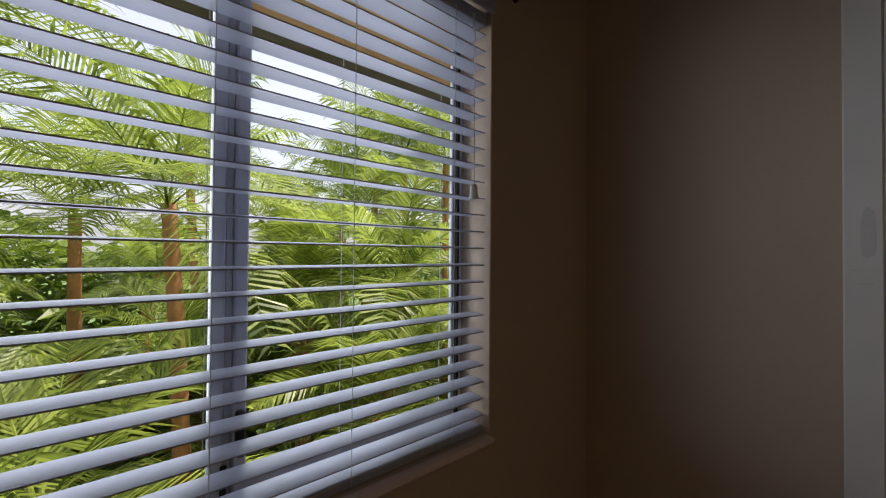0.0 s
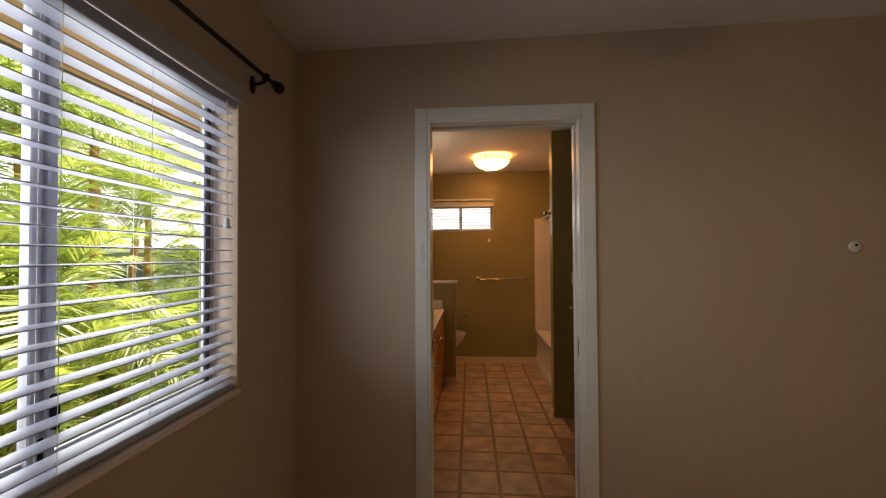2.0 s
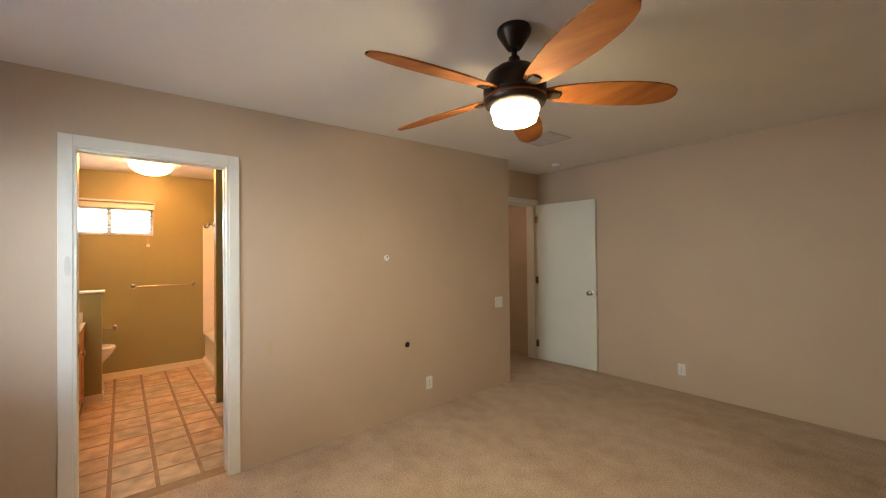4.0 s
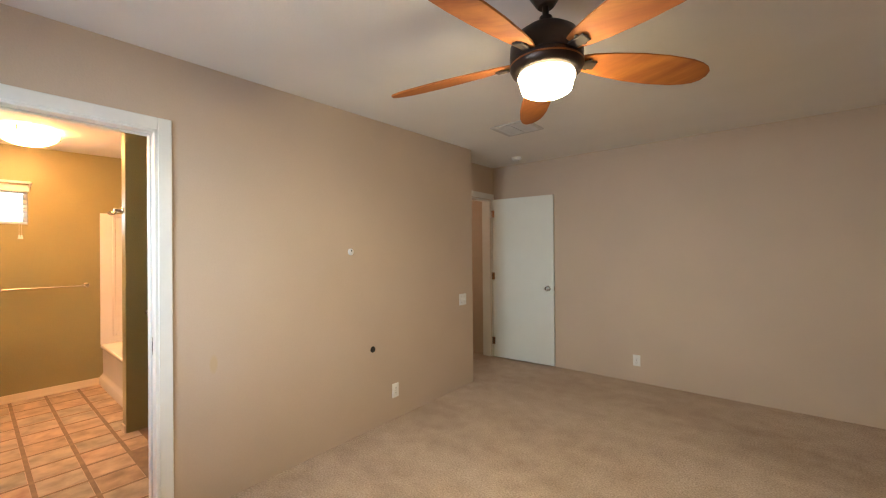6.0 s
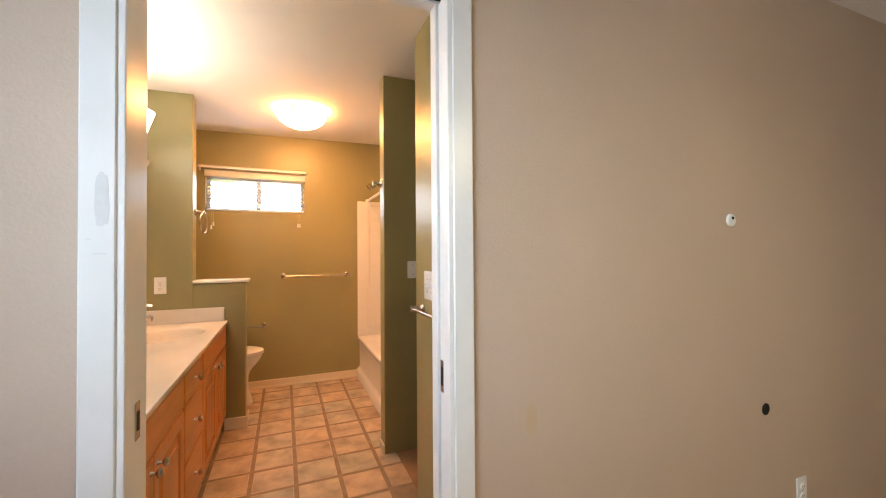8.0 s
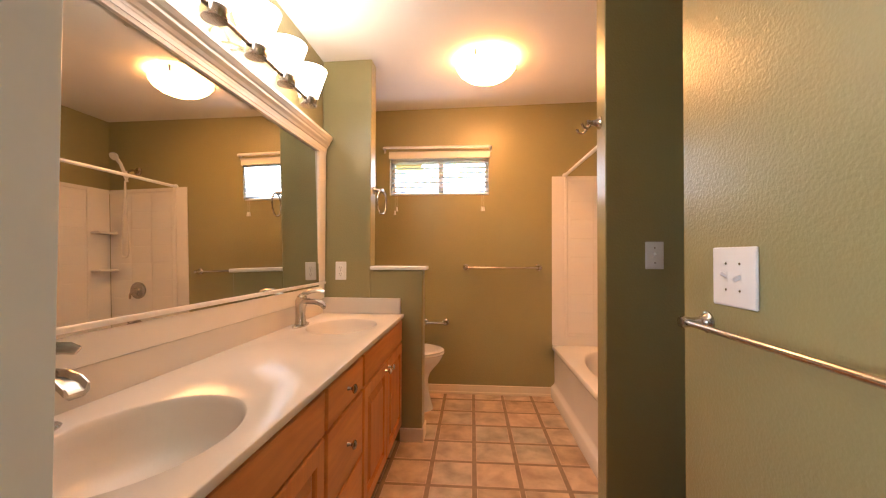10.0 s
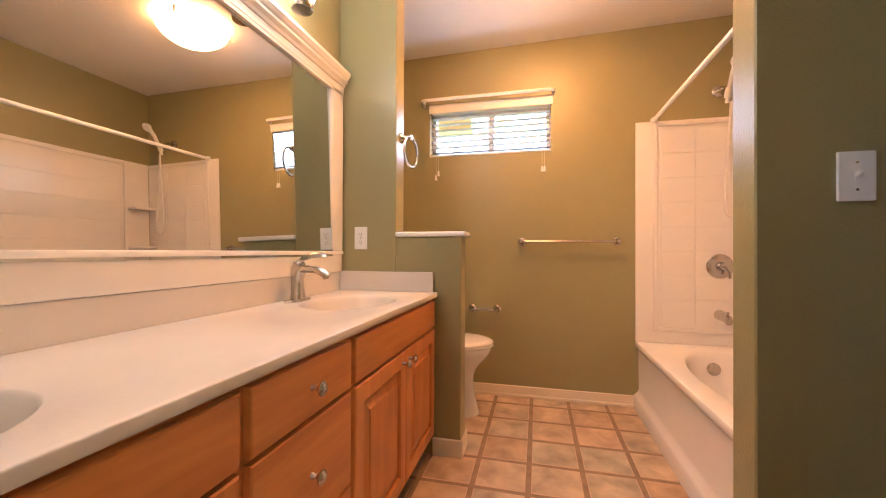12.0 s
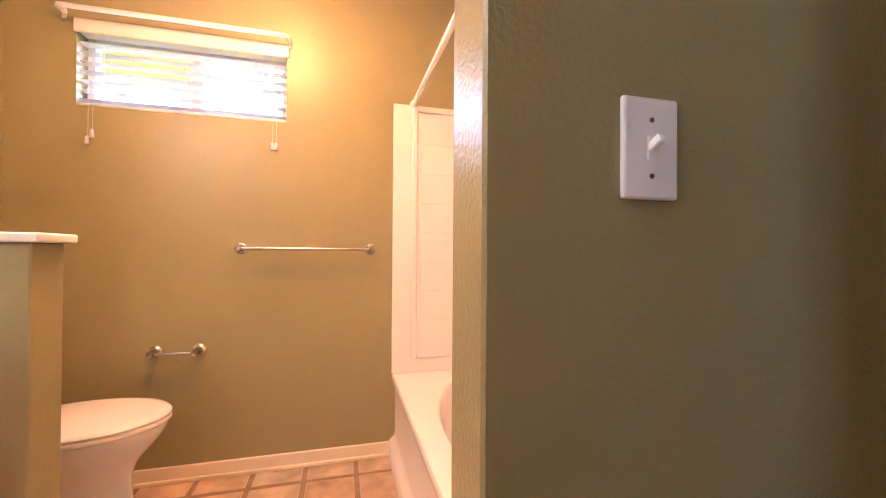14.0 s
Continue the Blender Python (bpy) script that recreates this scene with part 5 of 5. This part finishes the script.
def shower():
    r = thing("shower_rod", (3.5, -1.06, 1.822), "white shower curtain rod with no curtain", "shower rod")
    part("rod", tube([(TX0 + 0.012, -1.06, 1.822), (BX - 0.001, -1.06, 1.822)], 0.0125, 16), M_TRIM, r, "", 40)
    for x, s in ((TX0 - 0.0005, 1), (BX - 0.0005, -1)):
        part("end_cap", lathe([(0.0, 0.0), (0.020, 0.0), (0.020, 0.012), (0.015, 0.02), (0.0125, 0.02)], aim((x, -1.06, 1.822), (s, 0, 0)), 20), M_TRIM, r, "", 40)
    h = thing("hand_shower", (BX, -1.42, 1.97), "white hand shower with a looped hose on a nickel arm", "hand shower")
    part("flange", lathe([(0.0, 0.0), (0.036, 0.0), (0.036, 0.004), (0.024, 0.012), (0.012, 0.016), (0, 0.016)], aim((BX - 0.0005, -1.42, 1.975), (-1, 0, 0)), 24), M_NICKEL, h, "nickel wall flange", 40)
    part("arm", tube([(BX - 0.01, -1.42, 1.975), (BX - 0.06, -1.42, 1.972), (BX - 0.10, -1.42, 1.955), (BX - 0.125, -1.42, 1.93)], 0.010, 12), M_NICKEL, h, "nickel arm", 40)
    part("holder", lathe([(0.0, -0.03), (0.018, -0.028), (0.020, 0.0), (0.018, 0.03), (0, 0.032)], aim((BX - 0.13, -1.42, 1.915), (-0.35, 0, 0.8)), 18), M_PORC, h, "", 40)
    part("wand", tube([(BX - 0.115, -1.42, 1.86), (BX - 0.14, -1.42, 1.93), (BX - 0.175, -1.42, 2.00), (BX - 0.225, -1.42, 2.055)], [0.011, 0.013, 0.014, 0.017], 14), M_PORC, h, "", 40)
    part("spray_face", lathe([(0.016, -0.025), (0.034, -0.005), (0.036, 0.008), (0.030, 0.014), (0, 0.015)], aim((BX - 0.235, -1.42, 2.055), (-0.72, 0, -0.55)), 22), M_PORC, h, "", 40)
    pts = []
    for k in range(41):
        u = k / 40
        a = math.pi * u
        pts.append((BX - 0.115 - 0.012 * math.sin(a), -1.42 - 0.055 * math.sin(a) * (1 if u > 0.5 else -1) * abs(math.cos(a)) ** 0.5 - 0.02, 1.87 - 0.67 * math.sin(a) ** 0.75))
    part("hose", tube(pts, 0.0075, 10), M_PORC, h, "", 60)
    v = thing("shower_valve", (BX, -1.42, 0.90), "brushed nickel tub valve with a lever", "valve")
    xf = BX - 0.0185
    part("escutcheon", lathe([(0.0, 0.0), (0.074, 0.0), (0.075, 0.004), (0.068, 0.010), (0.03, 0.016), (0, 0.016)], aim((xf, -1.42, 0.905), (-1, 0, 0)), 36), M_NICKEL, v, "", 40)
    part("stem", lathe([(0.026, 0.012), (0.024, 0.035), (0.020, 0.052), (0, 0.054)], aim((xf, -1.42, 0.905), (-1, 0, 0)), 24), M_NICKEL, v, "", 40)
    part("lever", tube([(xf - 0.045, -1.42, 0.905), (xf - 0.052, -1.435, 0.895), (xf - 0.054, -1.45, 0.87), (xf - 0.054, -1.452, 0.835)], [0.011, 0.011, 0.010, 0.008], 12), M_NICKEL, v, "", 40)
    s = thing("tub_spout", (BX, -1.42, 0.60), "brushed nickel tub spout with a diverter", "spout")
    part("body", tube([(xf + 0.001, -1.42, 0.61), (xf - 0.05, -1.42, 0.608), (xf - 0.10, -1.42, 0.60), (xf - 0.125, -1.42, 0.585)], [0.032, 0.029, 0.025, 0.020], 18), M_NICKEL, s, "", 40)
    part("diverter", lathe([(0.004, 0.0), (0.004, 0.014), (0.008, 0.016), (0.008, 0.022), (0, 0.023)], Matrix.Translation((xf - 0.105, -1.42, 0.62)), 12), M_NICKEL, s, "", 40)


bathtub()
surround()
shower()


# ---- outdoors ----
GZ = -2.75
M_GRASS = mat("lawn", (0.13, 0.22, 0.05), 0.9, vary=0.4, scale=0.8, bump=0.8, bump_scale=40)
M_FROND = leaf("palm_leaf", (0.045, 0.095, 0.010), (0.53, 0.65, 0.12))
M_FROND2 = leaf("broad_leaf", (0.03, 0.075, 0.008), (0.32, 0.42, 0.05))
M_TRUNK = mat("palm_trunk", (0.48, 0.24, 0.10), 0.8, vary=0.3, scale=9, bump=0.5, bump_scale=40)
M_SIDING = mat("blue_grey_siding", (0.55, 0.60, 0.68), 0.7, vary=0.06, scale=2)
M_ROOF = mat("grey_shingle", (0.16, 0.15, 0.15), 0.9, vary=0.25, scale=5, bump=0.5)
bm = bmesh.new()
bmesh.ops.create_grid(bm, x_segments=40, y_segments=40, size=400)
setting("ground", bm, M_GRASS, "green lawn around the house", "ground")
bpy.data.objects["ground"].location = (0, 0, GZ)

setting("pavement", box((-6, 0.95, GZ - 0.02), (9, 3.1, GZ + 0.03), 0.01), mat("pale_concrete", (0.56, 0.50, 0.43), 0.85, vary=0.15, scale=1.5, bump=0.3, bump_scale=70), "pale concrete path along the house wall", "pavement")
eave = thing("roof_eave", (0, 1.3, 2.3), "peach painted roof eave with exposed soffit", "eave", "", "structure")
part("soffit", box((-5.2, 0.874, 2.225), (5.4, 1.62, 2.26)), M_STUCCO, eave)
part("fascia", box((-5.2, 1.62, 2.19), (5.4, 1.65, 2.40), 0.004), M_STUCCO, eave)
part("roof", box((-5.2, -0.3, -0.02), (5.4, 2.15, 0.02), 0, 1, Matrix.Translation((0, 0, 2.80)) @ pose(0, 0, 0, -12, 0, 0)), M_ROOF, eave)
part("soffit_end", box((4.41, -2.0, 2.36), (5.05, 0.9295, 2.39)), M_STUCCO, eave)
part("beam", box((5.05, 0.24, 2.10), (5.25, 0.98, 2.36)), M_STUCCO, eave)
setting("outer_wall", boxes(((-5.0, 0.8605, GZ), (WX0 - 0.02, 0.8725, 2.22)), ((WX1 + 0.05, 0.8605, GZ), (4.5, 0.8725, 2.22)), ((WX0 - 0.02, 0.8605, GZ), (WX1 + 0.05, 0.8725, WZ0 - 0.02)), ((WX0 - 0.02, 0.8605, WZ1 + 0.02), (WX1 + 0.05, 0.8725, 2.22))), M_STUCCO, "peach stucco outer wall", "wall")


def frond_mesh(bm_v, bm_f, root, heading, length, rise, droop, rng, width=0.030, pairs=34):
    """One feather frond: a bent midrib and two rows of narrow leaflets."""
    side = Vector((-math.sin(heading), math.cos(heading), 0))
    out = Vector((math.cos(heading), math.sin(heading), 0))
    pts = []
    for k in range(13):
        u = k / 12
        pts.append(root + out * (length * (u * math.cos(rise) * (1 - 0.18 * u))) + Vector((0, 0, length * (math.sin(rise) * u - droop * u * u))))

    def at(u):
        i = min(11, int(u * 12))
        return pts[i].lerp(pts[i + 1], u * 12 - i)
    for k in range(12):
        r0, r1 = 0.012 * (1 - k / 13), 0.012 * (1 - (k + 1) / 13)
        b = len(bm_v)
        bm_v += [pts[k] + side * r0, pts[k] - side * r0, pts[k] + Vector((0, 0, r0)), pts[k + 1] + side * r1, pts[k + 1] - side * r1, pts[k + 1] + Vector((0, 0, r1))]
        bm_f += [(b, b + 3, b + 5, b + 2), (b + 2, b + 5, b + 4, b + 1), (b, b + 1, b + 4, b + 3)]
    for k in range(pairs):
        u = 0.14 + 0.86 * k / (pairs - 1)
        p, q = at(u), at(min(1, u + 0.02))
        way = (q - p).normalized() if (q - p).length > 1e-6 else out
        ll = length * 0.27 * (math.sin(math.pi * min(1, 0.12 + 0.86 * u)) ** 0.6) * rng.uniform(0.85, 1.15)
        for s in (-1, 1):
            d = (side * s * 0.86 + way * 0.62 + Vector((0, 0, rng.uniform(0.10, 0.34)))).normalized()
            mid = p + d * ll * 0.55 + Vector((0, 0, 0.0))
            tip = p + d * ll + Vector((0, 0, -ll * rng.uniform(0.18, 0.42)))
            w = way * width * rng.uniform(0.7, 1.1)
            b = len(bm_v)
            bm_v += [p - w * 0.3, p + w * 0.3, mid + w * 0.5, tip, mid - w * 0.5]
            bm_f += [(b, b + 1, b + 2, b + 4), (b + 4, b + 2, b + 3)]


def raw_part(name, verts, faces, material, parent):
    me = bpy.data.meshes.new(name)
    me.from_pydata([tuple(v) for v in verts], [], faces)
    me.materials.append(material)
    ob = new(name, me)
    if parent:
        ob.parent = parent
    return ob


def palm(seed, height, fronds, length, label, stems=1):
    """A feather palm at the origin: ringed, tapered trunks and a crown."""
    rng = random.Random(seed)
    t = thing("palm_tree", (0, 0, 0), label, "palm tree", "garden palms")
    verts, faces = [], []
    for s in range(stems):
        a0 = rng.uniform(0, 6.28)
        off = Vector((0.28 * math.cos(a0), 0.28 * math.sin(a0), 0)) if stems > 1 else Vector()
        hh = height * (1 if s == 0 else rng.uniform(0.6, 0.95))
        lean = Vector((rng.uniform(-0.05, 0.05), rng.uniform(-0.05, 0.05), 0)) * hh
        pts, rad = [], []
        n = max(8, int(hh / 0.09))
        for k in range(n + 1):
            u = k / n
            pts.append(off + lean * u * u + Vector((0, 0, hh * u)))
            rad.append((0.085 - 0.025 * u) * (1.06 if k % 2 else 0.97))
        part("trunk", tube(pts, rad, 10), M_TRUNK, t, "", 50)
        top = pts[-1]
        turn = rng.uniform(0, 6.28)
        for k in range(fronds):
            u = k / fronds
            frond_mesh(verts, faces, top + Vector((0, 0, -0.10 + 0.12 * u)), turn + 2.4 * k + rng.uniform(-0.2, 0.2), length * rng.uniform(0.8, 1.1), radians(8 + 68 * u + rng.uniform(-8, 8)), rng.uniform(0.28, 0.62) * (1.15 - 0.5 * u), rng)
    raw_part("crown", verts, faces, M_FROND, t)
    return t


rng = random.Random(7)
kinds = [palm(11, 4.5, 17, 2.1, "feathery green palm with a ringed trunk in the garden"), palm(23, 3.7, 15, 1.9, "clump of sunlit areca palms in the garden", 2), palm(37, 5.9, 18, 2.3, "tall green palm with arching fronds"), palm(51, 2.7, 14, 1.7, "low bushy palm with bright fronds", 2)]
spots = [(0.56, 4.3, 0), (1.6, 4.7, 1), (2.7, 4.1, 1), (-0.9, 4.3, 2), (3.6, 6.4, 2), (0.8, 5.9, 3), (2.1, 6.8, 1), (-0.3, 6.4, 0), (-2.2, 5.6, 1), (4.4, 6.4, 3), (4.3, 4.3, 3), (1.2, 7.9, 2), (3.0, 8.6, 0), (-1.6, 7.9, 2), (6.3, 8.6, 1), (-3.4, 7.4, 0), (5.0, 10.5, 2), (0.4, 10.6, 1), (-0.35, 3.1, 3), (2.0, 3.3, 3), (6.0, 12.0, 0), (-5, 9.5, 2), (2.2, 11.5, 2), (-2.8, 11.5, 1), (5.6, 4.2, 3), (6.6, 3.6, 0), (7.4, 4.9, 3), (4.2, 5.8, 2), (5.2, 6.0, 2), (6.4, 6.6, 0), (7.6, 7.2, 2), (8.6, 6.0, 1), (5.4, 7.6, 2), (3.1, 5.4, 0), (9.6, 8.8, 2)]
used = [False] * 4
for x, y, k in spots:
    m = pose(x, y, GZ, 0, 0, rng.uniform(0, 360))
    if not used[k]:
        kinds[k].matrix_basis = m
        used[k] = True
    else:
        copy_thing(kinds[k], m)


def shrub_bank(name, label, boxes_, count, seed, size, material):
    """Broad leaves strewn through a bank of undergrowth: one object nobody could count."""
    r = random.Random(seed)
    verts, faces = [], []
    for _ in range(count):
        x0, x1, y0, y1, z0, z1 = r.choice(boxes_)
        c = Vector((r.uniform(x0, x1), r.uniform(y0, y1), z0 + (z1 - z0) * r.random() ** 0.8))
        c.z += 0.35 * math.sin(c.x * 1.7 + seed) + 0.25 * math.sin(c.x * 4.1 + c.y)
        a, e, s = r.uniform(0, 6.28), r.uniform(-0.5, 0.9), size * r.uniform(0.5, 1.3)
        d = Vector((math.cos(a) * math.cos(e), math.sin(a) * math.cos(e), math.sin(e)))
        w = d.cross(Vector((r.uniform(-1, 1), r.uniform(-1, 1), 1))).normalized() * s * 0.22
        b = len(verts)
        verts += [c, c + d * s * 0.4 + w, c + d * s + Vector((0, 0, -0.2 * s)), c + d * s * 0.4 - w]
        faces.append((b, b + 1, b + 2, b + 3))
    ob = raw_part(name, verts, faces, material, None)
    return tagged(ob, label, "shrubs", "", "stuff")


shrub_bank("undergrowth", "dense leafy undergrowth between the palms", [(-5, 6, 3.4, 6.0, GZ, GZ + 1.7), (-6, 9, 6, 9, GZ, GZ + 2.6)], 26000, 3, 0.34, M_FROND2)
shrub_bank("distant_trees", "bank of distant leafy trees", [(-14, 3.5, 13, 17, GZ, GZ + 4.4), (3.5, 7, 14, 18, GZ, GZ + 3.6), (20, 30, 20, 30, GZ, GZ + 5.5)], 30000, 5, 0.55, M_FROND2)
shrub_bank("side_trees", "leafy trees beyond the bathroom window", [(9, 12, -6, 5, GZ, GZ + 3.3)], 7000, 9, 0.5, M_FROND2)


def neighbour():
    h = thing("neighbour_house", (15, 10, GZ), "blue-grey two-storey house with white window trim behind palms", "house")
    m = pose(12.4, 8.64, GZ, 0, 0, -56)
    part("wall", box((-4, 0, 0), (4, 6, 4.45), 0, 1, m), M_SIDING, h)
    for k in range(22):
        z = 0.2 * k
        part("siding_board", box((-4.005, -0.012 - 0.008, z), (4.005, -0.0005, z + 0.185), 0, 1, m), M_SIDING, h)
    bm = bmesh.new()
    top = ((-4.5, -0.6, 4.35), (4.5, -0.6, 4.35), (4.5, 6.6, 4.35), (-4.5, 6.6, 4.35), (-2.0, 3, 5.6), (2.0, 3, 5.6))
    v = [bm.verts.new(m @ Vector(p)) for p in top]
    for f in ((0, 1, 5, 4), (2, 3, 4, 5), (0, 4, 3), (1, 2, 5), (0, 3, 2, 1)):
        bm.faces.new([v[k] for k in f])
    part("roof", bm, M_PALE_ROOF, h)
    part("fascia", box((-4.52, -0.64, 4.27), (4.52, -0.605, 4.42), 0, 1, m), M_TRIM, h)
    for x, z, ww, hh in ((-3.2, 3.15, 1.2, 0.85), (-0.6, 3.15, 1.2, 0.85), (2.0, 3.15, 1.2, 0.85), (-2.0, 0.9, 1.2, 1.2), (1.4, 0.9, 1.2, 1.2)):
        f = 0.14
        w = part("window", boxes(((x - f, -0.06, z - f), (x, -0.021, z + hh + f)), ((x + ww, -0.06, z - f), (x + ww + f, -0.021, z + hh + f)), ((x, -0.06, z - f), (x + ww, -0.021, z)), ((x, -0.06, z + hh), (x + ww, -0.021, z + hh + f)), ((x + ww / 2 - 0.03, -0.055, z), (x + ww / 2 + 0.03, -0.032, z + hh))), M_TRIM, h)
        w.data.transform(m)
        part("pane", box((x, -0.030, z), (x + ww, -0.022, z + hh), 0, 1, m), M_DARKGLASS, w)


M_PALE_ROOF = mat("pale_grey_roof", (0.50, 0.53, 0.58), 0.85, vary=0.12, scale=3, bump=0.4)
M_DARKGLASS = mat("dark_window_glass", (0.10, 0.13, 0.16), 0.08, vary=0.1, scale=2)
neighbour()

# ---- bathroom floor tiles, last ----
floor = bpy.data.objects["floor_bathroom"]
PITCH, GAP, TH = 0.2335, 0.024, 0.0022
s = PITCH - GAP
bm = bmesh.new()
rings = [[bm.verts.new((a * h, b * h, z)) for a, b in ((-1, -1), (1, -1), (1, 1), (-1, 1))] for h, z in ((s / 2, -0.001), (s / 2, TH - 0.0008), (s / 2 - 0.0035, TH))]
for p, q in zip(rings, rings[1:]):
    for k in range(4):
        bm.faces.new((p[k], p[(k + 1) % 4], q[(k + 1) % 4], q[k]))
bm.faces.new(rings[-1])
tile = part("tile", bm, M_TILE, floor)
tile.data.materials.append(M_TILE_EDGE)
for poly in tile.data.polygons:
    poly.material_index = 0 if poly.normal.z > 0.99 else 1
first = True
for i in range(-10, 4):
    for j in range(-4, 6):
        x, y = 3.430 + PITCH * (i + 0.5), -0.543 + PITCH * (j + 0.5)
        if x < 1.31 or x > 4.26 or y < -1.2 or y > 0.66 or y < -0.95 or (x < 2.2 and y < -0.80):
            continue
        ob = tile if first else new("tile", tile.data)
        if not first:
            ob.parent, ob.matrix_parent_inverse = floor, tile.matrix_parent_inverse
        first = False
        ob.matrix_basis = pose(x, y, 0, 0, 0, random.choice((0, 90, 180, 270)))

patch = thing("floor_patch", (2.4, -1.3, 0), "bare brown worn floor patch in the recess", "floor patch")
part("board", box((2.165, -1.74, 0.0006), (2.625, -0.905, 0.003), 0.001), mat("bare_particle_board", (0.30, 0.17, 0.09), 0.7, vary=0.3, scale=5, bump=0.4), patch)
